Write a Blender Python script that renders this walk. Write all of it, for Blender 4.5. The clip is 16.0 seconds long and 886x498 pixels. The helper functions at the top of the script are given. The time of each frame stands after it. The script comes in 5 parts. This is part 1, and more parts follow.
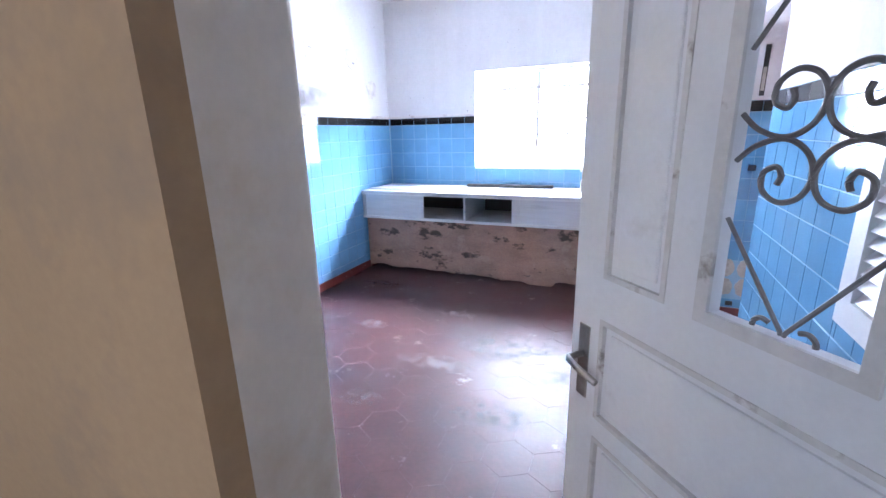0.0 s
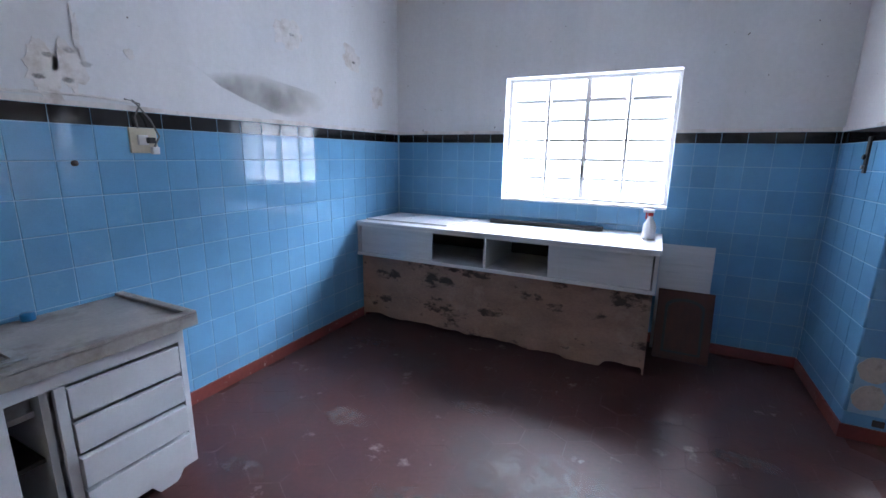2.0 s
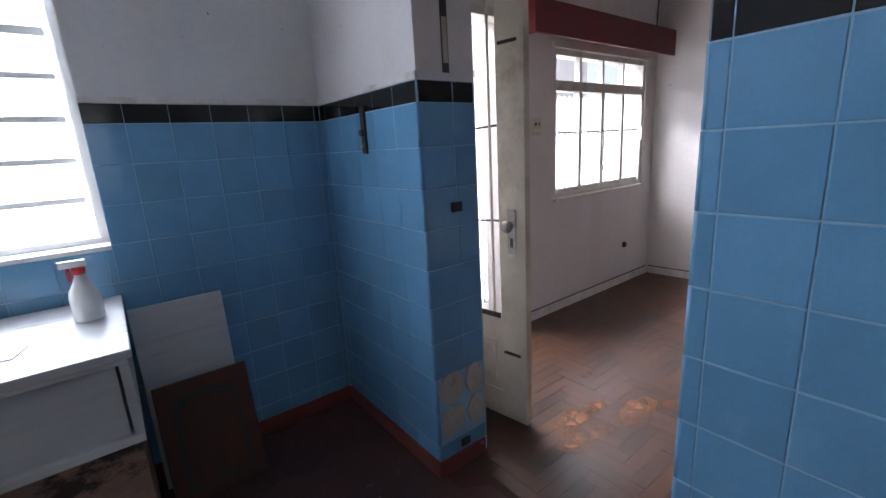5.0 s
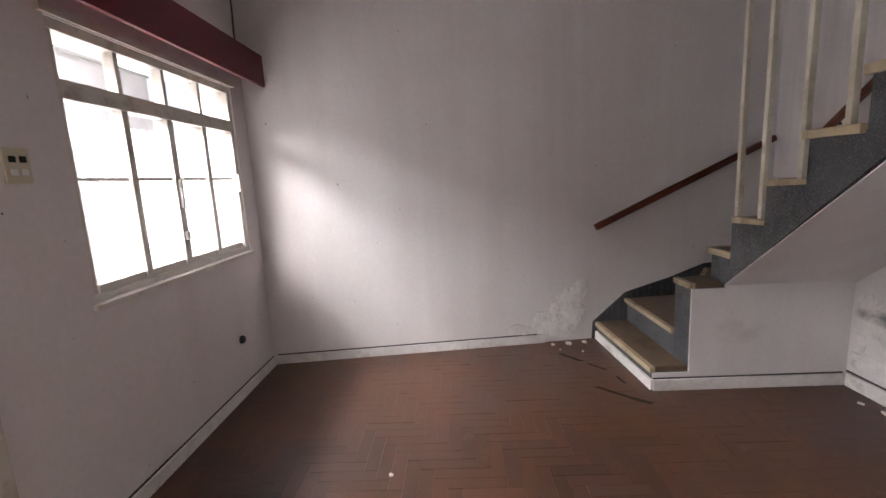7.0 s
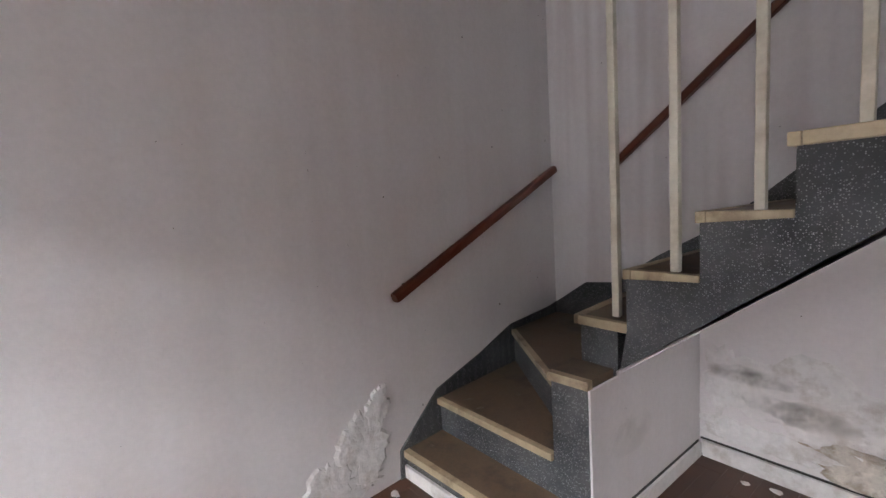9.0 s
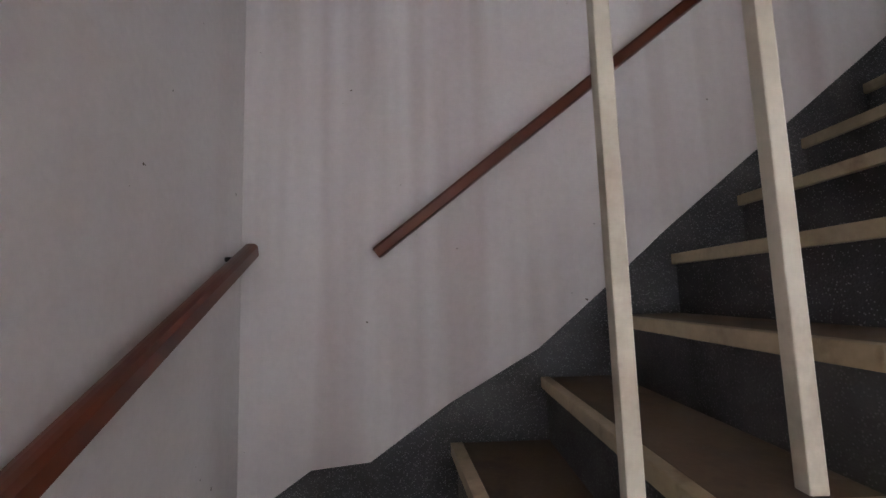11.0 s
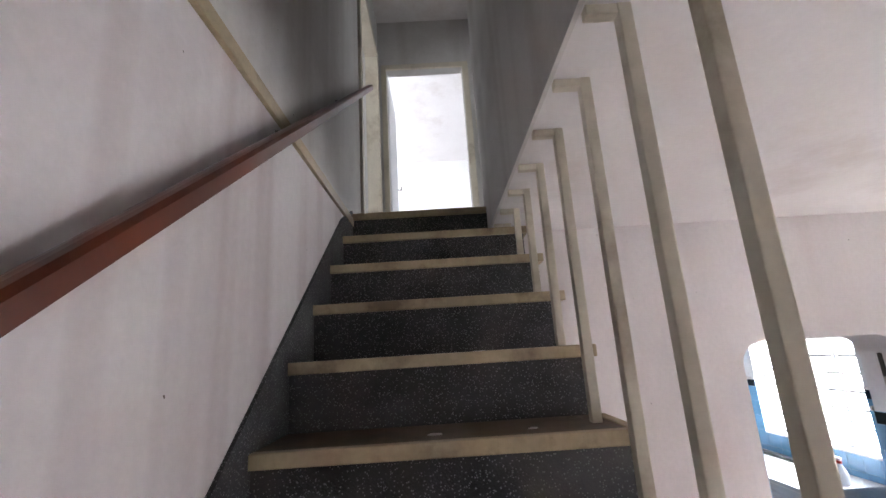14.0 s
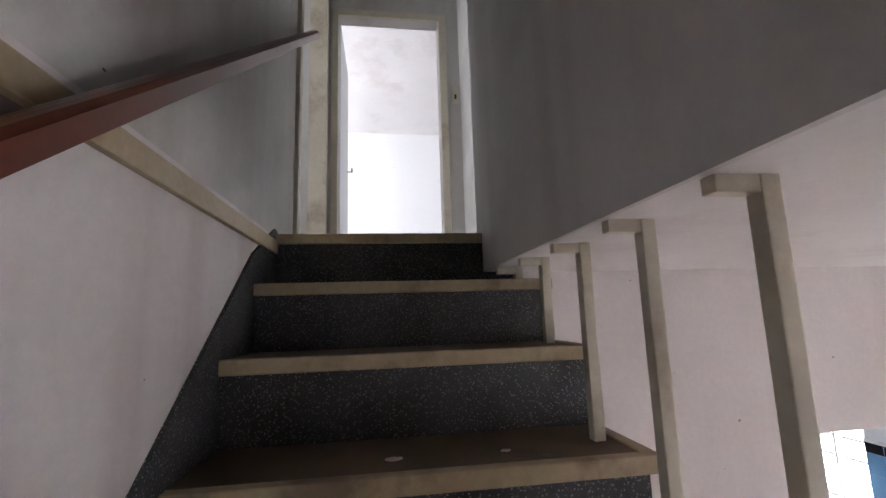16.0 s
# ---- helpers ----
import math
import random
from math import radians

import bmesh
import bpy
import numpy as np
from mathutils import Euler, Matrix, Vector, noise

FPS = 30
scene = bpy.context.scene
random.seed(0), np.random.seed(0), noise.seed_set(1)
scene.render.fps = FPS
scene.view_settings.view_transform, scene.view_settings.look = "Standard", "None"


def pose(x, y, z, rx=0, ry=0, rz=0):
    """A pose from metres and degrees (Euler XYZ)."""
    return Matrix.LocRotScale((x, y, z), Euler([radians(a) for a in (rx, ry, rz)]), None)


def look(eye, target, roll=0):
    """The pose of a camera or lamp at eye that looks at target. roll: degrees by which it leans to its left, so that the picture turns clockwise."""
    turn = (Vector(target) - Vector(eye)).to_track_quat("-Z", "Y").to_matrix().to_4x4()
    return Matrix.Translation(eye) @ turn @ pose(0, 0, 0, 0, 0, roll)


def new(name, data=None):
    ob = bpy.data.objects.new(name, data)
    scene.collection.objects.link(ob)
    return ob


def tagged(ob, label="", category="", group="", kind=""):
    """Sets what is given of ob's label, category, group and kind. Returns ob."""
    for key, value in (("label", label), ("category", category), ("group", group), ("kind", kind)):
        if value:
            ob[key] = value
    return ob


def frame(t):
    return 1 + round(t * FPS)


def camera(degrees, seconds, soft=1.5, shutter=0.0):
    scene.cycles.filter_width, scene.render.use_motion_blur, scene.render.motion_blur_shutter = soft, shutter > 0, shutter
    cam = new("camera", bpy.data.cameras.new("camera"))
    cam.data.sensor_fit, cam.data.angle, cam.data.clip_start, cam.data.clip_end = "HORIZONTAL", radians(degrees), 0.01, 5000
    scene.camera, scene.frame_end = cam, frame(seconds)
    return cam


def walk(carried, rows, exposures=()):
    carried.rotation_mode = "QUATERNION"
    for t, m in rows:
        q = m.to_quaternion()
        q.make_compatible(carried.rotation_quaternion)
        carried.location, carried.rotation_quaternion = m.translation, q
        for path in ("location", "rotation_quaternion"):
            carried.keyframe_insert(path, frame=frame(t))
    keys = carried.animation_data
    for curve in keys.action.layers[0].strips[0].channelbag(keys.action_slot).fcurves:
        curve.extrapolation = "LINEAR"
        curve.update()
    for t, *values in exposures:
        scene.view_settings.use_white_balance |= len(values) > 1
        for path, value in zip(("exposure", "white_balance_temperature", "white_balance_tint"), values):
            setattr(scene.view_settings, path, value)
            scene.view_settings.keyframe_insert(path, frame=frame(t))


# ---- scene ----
cam = camera(91.6, 16.0)
PATH = [
    (0, (1.273, 1.096, 1.331), (0.51, 2.87, 0.81), -1.4),
    (0.5, (1.201, 1.347, 1.332), (0.6, 3.196, 0.862), -1.3),
    (1, (1.097, 1.581, 1.323), (0.351, 3.38, 0.866), -0.9),
    (1.5, (1.047, 1.793, 1.317), (0.049, 3.48, 0.916), 0.4),
    (2, (0.954, 1.989, 1.319), (0.093, 3.743, 0.891), 0.9),
    (2.5, (0.882, 2.16, 1.303), (0.474, 4.069, 0.867), 0.0),
    (3, (0.825, 2.34, 1.288), (0.815, 4.284, 0.817), 0.1),
    (3.2, (0.81, 2.43, 1.291), (0.954, 4.377, 0.853), -1.7),
    (5.5, (1.198, 3.612, 1.258), (2.697, 4.856, 0.802), -1.5),
    (6, (1.413, 3.828, 1.249), (3.198, 4.624, 0.825), -1.7),
    (6.5, (1.744, 3.9, 1.264), (3.663, 4.33, 0.899), -5.0),
    (7, (2.075, 3.96, 1.258), (4.047, 4.035, 0.935), -3.0),
    (7.5, (2.452, 4.019, 1.277), (4.403, 3.708, 0.967), -3.2),
    (8, (2.828, 3.993, 1.219), (4.752, 3.513, 0.957), -2.8),
    (8.5, (3.241, 4.015, 1.223), (5.015, 3.103, 1.07), -0.0),
    (9, (3.594, 3.917, 1.248), (5.171, 2.704, 1.041), -3.6),
    (9.2, (3.743, 3.876, 1.221), (5.299, 2.624, 1.106), -3.0),
    (11.5, (4.86, 2.80, 1.302), (3.957, 1.037, 1.543), -0.9),
    (12, (4.909, 2.557, 1.488), (3.298, 1.427, 1.846), -1.0),
    (12.5, (4.782, 2.357, 1.604), (2.955, 1.71, 2.1), -3.3),
    (13, (4.732, 2.248, 1.726), (2.831, 1.885, 2.228), -1.8),
    (13.5, (4.675, 2.156, 1.884), (2.727, 2.129, 2.336), -2.3),
    (14, (4.503, 2.078, 1.968), (2.557, 2.113, 2.429), -3.6),
    (14.5, (4.313, 2.028, 2.084), (2.366, 2.179, 2.516), -2.5),
    (15, (4.156, 2.014, 2.231), (2.204, 2.302, 2.556), -2.6),
    (15.5, (3.962, 2.044, 2.347), (2.001, 2.29, 2.651), -0.7),
    (16, (3.772, 1.997, 2.44), (1.816, 2.279, 2.746), -1.8),
]
EXPOSURES = [(0, 2.3, 5400, 19), (0.5, 1.85, 5250, 19), (1.0, 1.5, 5250, 19), (1.5, 1.1, 5350, 17), (2.0, 0.62, 5500, 14), (2.5, 0.3, 5600, 13), (3.0, 0.05, 5700, 13), (5.5, 0.1, 5900, 13), (6.0, 0.25, 6000, 13), (6.5, 0.25, 6500, 15), (8.0, 0.4, 6400, 13), (9.0, 0.5, 6200, 12), (11.5, 1.15, 6200, 12), (12.0, 1.5, 6200, 11), (13.5, 1.6, 6200, 12), (14.5, 1.5, 6200, 13), (15.5, 1.4, 6300, 14), (16.0, 1.25, 6300, 14)]
walk(cam, [(t, look(eye, target, roll)) for t, eye, target, roll in PATH], EXPOSURES)

# ---- world, sun, light ----
world = bpy.data.worlds.new("sky")
scene.world = world
world.use_nodes = True
_nt = world.node_tree
_sky = _nt.nodes.new("ShaderNodeTexSky")
_sky.sky_type = "NISHITA"
_sky.sun_disc = False
_sky.sun_elevation, _sky.sun_rotation = radians(42), radians(20)
_bg = _nt.nodes["Background"]
_bg.inputs["Strength"].default_value = 0.12
_pale = _nt.nodes.new("ShaderNodeHueSaturation")
_pale.inputs["Saturation"].default_value = 0.25
_nt.links.new(_sky.outputs[0], _pale.inputs["Color"])
_nt.links.new(_pale.outputs[0], _bg.inputs["Color"])
_sun = new("sun", bpy.data.lights.new("sun", "SUN"))
_sun.data.energy, _sun.data.angle, _sun.data.color = 0.5, radians(30), (1.0, 0.96, 0.9)
_sun.matrix_world = look((0, 14, 9.5), (2, 4, 0))


def window_light(x, y, z, w, h, power, target, color=(0.93, 0.96, 1.0)):
    """The sky's light through one opening."""
    ob = new("daylight", bpy.data.lights.new("daylight", "AREA"))
    ob.data.shape, ob.data.size, ob.data.size_y, ob.data.energy, ob.data.color = "RECTANGLE", w, h, power, color
    ob.matrix_world = look((x, y, z), target)
    return ob



UPZ = 2.744                                    # the upper floor
# overcast sky above the yard wall, daylight at the openings, and added lamps noted below
window_light(4.0, 9.3, 4.3, 8.0, 3.0, 3100, (3.8, 5.0, 1.2), (0.98, 0.985, 1.0))
window_light(0.431, 5.575, 1.44, 1.18, 0.90, 22, (0.431, 2.0, 1.30), (0.90, 0.95, 1.0))
# extra lamp low behind the fence: makes the milky sheet glow into the room
window_light(4.35, 6.45, 0.88, 2.2, 1.45, 130, (4.35, 2.0, 0.88), (0.98, 0.985, 1.0))
# lamp hung out of view above the gate, for the doorway's daylight
window_light(2.69, 6.6, 3.05, 1.3, 1.4, 170, (2.69, 4.0, 0.4), (1.0, 0.97, 0.94))
# added lamp in an assumed hall window, brightens the start of the walk
window_light(0.9, -0.72, 1.5, 1.4, 1.2, 1.9, (0.9, 1.2, 1.2), (1.0, 0.95, 0.88))
window_light(-0.85, -1.15, 4.2, 2.0, 1.2, 95, (-0.85, 2.0, 3.8))
# added lamp in the assumed side room's window, brightens the landing
window_light(1.4, -1.05, UPZ + 1.6, 1.3, 1.1, 26, (1.4, 2.0, UPZ + 0.9), (0.97, 0.985, 1.0))

# ---- materials ----
def ramp(nt, fac, stops):
    n = nt.nodes.new("ShaderNodeValToRGB")
    els = n.color_ramp.elements
    while len(els) < len(stops):
        els.new(0.5)
    for e, (p, c) in zip(els, stops):
        e.position, e.color = p, (*c, 1) if len(c) == 3 else c
    nt.links.new(fac, n.inputs[0])
    return n.outputs[0]


def noise_out(nt, co, scale, detail=4, rough=0.55, stretch=(1, 1, 1)):
    m = nt.nodes.new("ShaderNodeMapping")
    m.inputs["Scale"].default_value = stretch
    nt.links.new(co, m.inputs["Vector"])
    n = nt.nodes.new("ShaderNodeTexNoise")
    n.inputs["Scale"].default_value, n.inputs["Detail"].default_value, n.inputs["Roughness"].default_value = scale, detail, rough
    nt.links.new(m.outputs[0], n.inputs["Vector"])
    return n.outputs["Fac"]


def blend(nt, fac, a, b, kind="MIX"):
    n = nt.nodes.new("ShaderNodeMix")
    n.data_type, n.blend_type = "RGBA", kind
    for sock, v in ((n.inputs[0], fac), (n.inputs[6], a), (n.inputs[7], b)):
        if isinstance(v, (int, float)):
            sock.default_value = v
        elif isinstance(v, tuple):
            sock.default_value = (*v, 1)
        else:
            nt.links.new(v, sock)
    return n.outputs[2]


def maths(nt, op, a, b=0.0):
    n = nt.nodes.new("ShaderNodeMath")
    n.operation = op
    for sock, v in zip(n.inputs, (a, b)):
        if isinstance(v, (int, float)):
            sock.default_value = v
        else:
            nt.links.new(v, sock)
    return n.outputs[0]


def surface(name, base, rough=0.6, metal=0.0, vary=0.12, scale=3.0, fine=60.0, bump=0.15, dirt=None, dirt_scale=2.0, dirt_at=(0.52, 0.68),
            wear=None, wear_scale=14.0, wear_at=(0.62, 0.68), stretch=(1, 1, 1), per_object=0.0, coat=0.0, rough_vary=0.15, local=False, dist=0.004):
    """A painted, stained and worn surface: colour at two scales, stains, wear, fine relief."""
    m = bpy.data.materials.new(name)
    m.use_nodes = True
    nt = m.node_tree
    b = nt.nodes["Principled BSDF"]
    tc = nt.nodes.new("ShaderNodeTexCoord")
    if local:
        co = tc.outputs["Object"]
    else:
        geo = nt.nodes.new("ShaderNodeNewGeometry")
        co = geo.outputs["Position"]
    if per_object:
        oi = nt.nodes.new("ShaderNodeObjectInfo")
        shift = nt.nodes.new("ShaderNodeVectorMath")
        shift.operation = "MULTIPLY_ADD"
        comb = nt.nodes.new("ShaderNodeCombineXYZ")
        for i in range(3):
            nt.links.new(oi.outputs["Random"], comb.inputs[i])
        nt.links.new(comb.outputs[0], shift.inputs[0])
        shift.inputs[1].default_value = (37.0, 53.0, 71.0)
        nt.links.new(co, shift.inputs[2])
        co = shift.outputs[0]
    big = noise_out(nt, co, scale, 5, 0.6, stretch)
    small = noise_out(nt, co, fine, 3, 0.6, stretch)
    dark, light = tuple(c * (1 - vary) for c in base), tuple(min(1, c * (1 + vary)) for c in base)
    col = ramp(nt, big, [(0.3, dark), (0.7, light)])
    grain = ramp(nt, small, [(0.25, (1 - vary * 0.8,) * 3), (0.75, (1 + vary * 0.3,) * 3)])
    col = blend(nt, 1.0, col, grain, "MULTIPLY")
    if per_object:
        tone = ramp(nt, oi.outputs["Random"], [(0.0, (1 - per_object,) * 3), (1.0, (1.0, 1.0, 1.0))])
        col = blend(nt, 1.0, col, tone, "MULTIPLY")
    if dirt:
        d = ramp(nt, noise_out(nt, co, dirt_scale, 6, 0.65, stretch), [(dirt_at[0], (0, 0, 0)), (dirt_at[1], (1, 1, 1))])
        col = blend(nt, d, col, dirt)
    if wear:
        w = ramp(nt, noise_out(nt, co, wear_scale, 6, 0.7), [(wear_at[0], (0, 0, 0)), (wear_at[1], (1, 1, 1))])
        col = blend(nt, w, col, wear)
    nt.links.new(col, b.inputs["Base Color"])
    r = ramp(nt, big, [(0.2, (max(0.02, rough - rough_vary),) * 3), (0.8, (min(1, rough + rough_vary),) * 3)])
    nt.links.new(r, b.inputs["Roughness"])
    b.inputs["Metallic"].default_value = metal
    b.inputs["Coat Weight"].default_value = coat
    if bump:
        bn = nt.nodes.new("ShaderNodeBump")
        bn.inputs["Strength"].default_value, bn.inputs["Distance"].default_value = bump, dist
        h = maths(nt, "ADD", maths(nt, "MULTIPLY", big, 0.6), maths(nt, "MULTIPLY", small, 0.4))
        nt.links.new(h, bn.inputs["Height"])
        nt.links.new(bn.outputs[0], b.inputs["Normal"])
    return m


def plaster(name, base, streak, streak_amount, blotch, blotch_amount, runs_scale=5.0):
    """Old distemper on plaster: faint vertical runs, wide blotches, small pits."""
    m = bpy.data.materials.new(name)
    m.use_nodes = True
    nt = m.node_tree
    b = nt.nodes["Principled BSDF"]
    co = nt.nodes.new("ShaderNodeNewGeometry").outputs["Position"]
    runs = ramp(nt, noise_out(nt, co, runs_scale, 2, 0.5, (1, 1, 0.05)), [(0.46, (0, 0, 0)), (0.7, (streak_amount,) * 3)])
    col = blend(nt, runs, base, streak)
    wide = ramp(nt, noise_out(nt, co, 1.3, 6, 0.62), [(0.45, (0, 0, 0)), (0.72, (blotch_amount,) * 3)])
    col = blend(nt, wide, col, blotch)
    fine = noise_out(nt, co, 45.0, 5, 0.65)
    col = blend(nt, 1.0, col, ramp(nt, fine, [(0.3, (0.93, 0.93, 0.93)), (0.7, (1, 1, 1))]), "MULTIPLY")
    specks = ramp(nt, noise_out(nt, co, 42.0, 2, 0.4), [(0.20, (1, 1, 1)), (0.215, (0, 0, 0))])
    col = blend(nt, specks, col, (0.16, 0.13, 0.11))
    nt.links.new(col, b.inputs["Base Color"])
    b.inputs["Roughness"].default_value = 0.82
    bn = nt.nodes.new("ShaderNodeBump")
    bn.inputs["Strength"].default_value, bn.inputs["Distance"].default_value = 0.25, 0.004
    nt.links.new(maths(nt, "ADD", fine, noise_out(nt, co, 9.0, 4, 0.6)), bn.inputs["Height"])
    nt.links.new(bn.outputs[0], b.inputs["Normal"])
    return m


def terrazzo(name):
    """Dark washed terrazzo with pale marble chips."""
    m = bpy.data.materials.new(name)
    m.use_nodes = True
    nt = m.node_tree
    b = nt.nodes["Principled BSDF"]
    co = nt.nodes.new("ShaderNodeNewGeometry").outputs["Position"]
    v = nt.nodes.new("ShaderNodeTexVoronoi")
    v.inputs["Scale"].default_value = 190
    nt.links.new(co, v.inputs["Vector"])
    chip = ramp(nt, v.outputs["Distance"], [(0.26, (1, 1, 1)), (0.42, (0, 0, 0))])
    tone = nt.nodes.new("ShaderNodeSeparateColor")
    nt.links.new(v.outputs["Color"], tone.inputs[0])
    pale = ramp(nt, tone.outputs[0], [(0.35, (0, 0, 0)), (0.9, (1, 1, 1))])
    chip = maths(nt, "MULTIPLY", chip, pale)
    ground = ramp(nt, noise_out(nt, co, 5, 5, 0.6), [(0.3, (0.016, 0.017, 0.019)), (0.7, (0.075, 0.078, 0.082))])
    col = blend(nt, chip, ground, (0.30, 0.30, 0.31))
    dust = ramp(nt, noise_out(nt, co, 2.6, 6, 0.65), [(0.5, (0, 0, 0)), (0.75, (0.35, 0.35, 0.35))])
    col = blend(nt, dust, col, (0.22, 0.21, 0.2))
    nt.links.new(col, b.inputs["Base Color"])
    b.inputs["Roughness"].default_value = 0.62
    bn = nt.nodes.new("ShaderNodeBump")
    bn.inputs["Strength"].default_value, bn.inputs["Distance"].default_value = 0.3, 0.002
    nt.links.new(v.outputs["Distance"], bn.inputs["Height"])
    nt.links.new(bn.outputs[0], b.inputs["Normal"])
    return m


def glass(name, rough=0.02, tint=(0.96, 0.98, 0.98), through_rough=None):
    m = bpy.data.materials.new(name)
    m.use_nodes = True
    b = m.node_tree.nodes["Principled BSDF"]
    b.inputs["Base Color"].default_value = (*tint, 1)
    b.inputs["Roughness"].default_value = rough
    b.inputs["Transmission Weight"].default_value = 1.0
    b.inputs["IOR"].default_value = 1.05
    return m


M_WALL = plaster("old_white_plaster", (0.75, 0.71, 0.705), (0.52, 0.43, 0.40), 0.17, (0.60, 0.53, 0.49), 0.30)
M_SWALL = plaster("stair_wall_plaster", (0.75, 0.715, 0.71), (0.42, 0.33, 0.32), 0.50, (0.66, 0.56, 0.56), 0.35, 6.5)
M_ROOM = plaster("plain_white_room_plaster", (0.78, 0.78, 0.78), (0.70, 0.70, 0.70), 0.1, (0.72, 0.72, 0.72), 0.1)
M_KWALL = plaster("kitchen_white_plaster", (0.76, 0.76, 0.77), (0.62, 0.61, 0.61), 0.3, (0.60, 0.59, 0.58), 0.4)
# greyer than the plaster below: stains, plus stairwell shade put into the colour
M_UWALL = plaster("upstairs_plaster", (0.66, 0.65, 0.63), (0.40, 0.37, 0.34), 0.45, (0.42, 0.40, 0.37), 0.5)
M_CEIL = surface("ceiling_paint", (0.76, 0.74, 0.73), 0.85, vary=0.05, scale=1.5, fine=50, bump=0.15, dirt=(0.62, 0.58, 0.55), dirt_scale=1.2)
M_BEIGE = surface("beige_wall_paint", (0.48, 0.34, 0.19), 0.7, vary=0.08, scale=4, fine=70, bump=0.2, dirt=(0.36, 0.27, 0.18), dirt_scale=3)
M_TILE = surface("blue_glazed_tile", (0.165, 0.36, 0.575), 0.055, vary=0.07, scale=5, fine=140, bump=0.02, per_object=0.10, rough_vary=0.03, dirt=(0.24, 0.42, 0.58), dirt_scale=4, dirt_at=(0.6, 0.85))
M_BLACK = surface("black_glazed_tile", (0.012, 0.012, 0.014), 0.1, vary=0.1, scale=5, fine=90, bump=0.03, rough_vary=0.04)
M_GROUT = surface("pale_grout", (0.29, 0.46, 0.60), 0.8, vary=0.12, scale=6, fine=60, bump=0.2)
M_MORTAR = surface("bare_tile_bed", (0.50, 0.44, 0.37), 0.9, vary=0.16, scale=9, fine=60, bump=0.5, dirt=(0.22, 0.18, 0.15), dirt_scale=9, dist=0.01)
M_HEX = surface("red_clay_floor_tile", (0.078, 0.027, 0.025), 0.46, vary=0.28, scale=3, fine=45, bump=0.35, dirt=(0.050, 0.029, 0.028), dirt_scale=1.6, dirt_at=(0.44, 0.66), wear=(0.26, 0.20, 0.19), wear_scale=4.6, wear_at=(0.615, 0.70), rough_vary=0.12)
M_HEXBED = surface("dark_floor_joint", (0.085, 0.032, 0.029), 0.85, vary=0.2, scale=5, fine=60, bump=0.3)
M_REDBASE = surface("red_skirting", (0.20, 0.045, 0.035), 0.45, vary=0.18, scale=6, fine=50, bump=0.2, wear=(0.42, 0.33, 0.30), wear_scale=16)
M_PARQ = surface("worn_parquet_block", (0.086, 0.035, 0.018), 0.38, vary=0.25, scale=7, fine=90, bump=0.12, per_object=0.55, dirt=(0.052, 0.028, 0.021), dirt_scale=1.6, dirt_at=(0.42, 0.74), wear=(0.125, 0.066, 0.045), wear_scale=5, wear_at=(0.6, 0.8), rough_vary=0.10)
M_PARQ_RAW = surface("bare_orange_parquet", (0.22, 0.080, 0.026), 0.55, vary=0.25, scale=8, fine=80, bump=0.2, dirt=(0.24, 0.10, 0.05), dirt_scale=9, dist=0.003)
M_PARQBED = surface("parquet_joint", (0.062, 0.027, 0.016), 0.8, vary=0.2, bump=0.2)
M_GAP = surface("dark_floor_gap", (0.022, 0.014, 0.011), 0.9, vary=0.2, scale=9, bump=0.4)
M_CREAM = surface("old_cream_paint", (0.64, 0.59, 0.48), 0.45, vary=0.08, scale=5, fine=60, bump=0.15, dirt=(0.42, 0.36, 0.27), dirt_scale=3.5, wear=(0.26, 0.18, 0.11), wear_scale=11, wear_at=(0.71, 0.74))
M_CREAM_F = surface("cream_window_paint", (0.66, 0.62, 0.56), 0.45, vary=0.08, scale=5, fine=60, bump=0.12, dirt=(0.42, 0.37, 0.31), dirt_scale=6)
M_DOORW = surface("bluish_white_door_paint", (0.66, 0.68, 0.70), 0.4, vary=0.05, scale=4, fine=70, bump=0.12, dirt=(0.46, 0.46, 0.45), dirt_scale=4, dirt_at=(0.58, 0.78))
M_JAMB = surface("jamb_paint", (0.82, 0.79, 0.73), 0.5, vary=0.05, scale=4, fine=70, bump=0.12, dirt=(0.70, 0.64, 0.54), dirt_scale=3.5)
M_GRIME = surface("grimy_door_moulding", (0.57, 0.575, 0.57), 0.5, vary=0.1, scale=9, fine=60, bump=0.2, dirt=(0.14, 0.105, 0.085), dirt_scale=9, dirt_at=(0.57, 0.70))
M_WHITEP = surface("white_cabinet_paint", (0.66, 0.68, 0.71), 0.38, vary=0.05, scale=5, fine=80, bump=0.08, dirt=(0.46, 0.47, 0.48), dirt_scale=3.5, dirt_at=(0.58, 0.8), wear=(0.30, 0.24, 0.2), wear_scale=18, wear_at=(0.72, 0.76))
M_LAM = surface("white_wood_laminate", (0.62, 0.62, 0.63), 0.35, vary=0.07, scale=4, fine=60, bump=0.05, stretch=(1, 8, 12))
# near-black stands in for the shade inside cabinets and grooves
M_RECESS_SHADE = surface("dark_cabinet_inside", (0.05, 0.045, 0.045), 0.7, vary=0.15, bump=0.1)
M_CHIP = surface("torn_brown_hardboard", (0.36, 0.225, 0.165), 0.75, vary=0.22, scale=4, fine=45, bump=0.4, dirt=(0.07, 0.048, 0.036), dirt_scale=4.5, dirt_at=(0.56, 0.62), wear=(0.46, 0.33, 0.25), wear_scale=6, wear_at=(0.56, 0.8), stretch=(1, 1, 1.8), dist=0.008)
M_CEMENT = surface("worn_grey_cement_top", (0.40, 0.38, 0.36), 0.6, vary=0.16, scale=6, fine=70, bump=0.3, dirt=(0.22, 0.20, 0.18), dirt_scale=5)
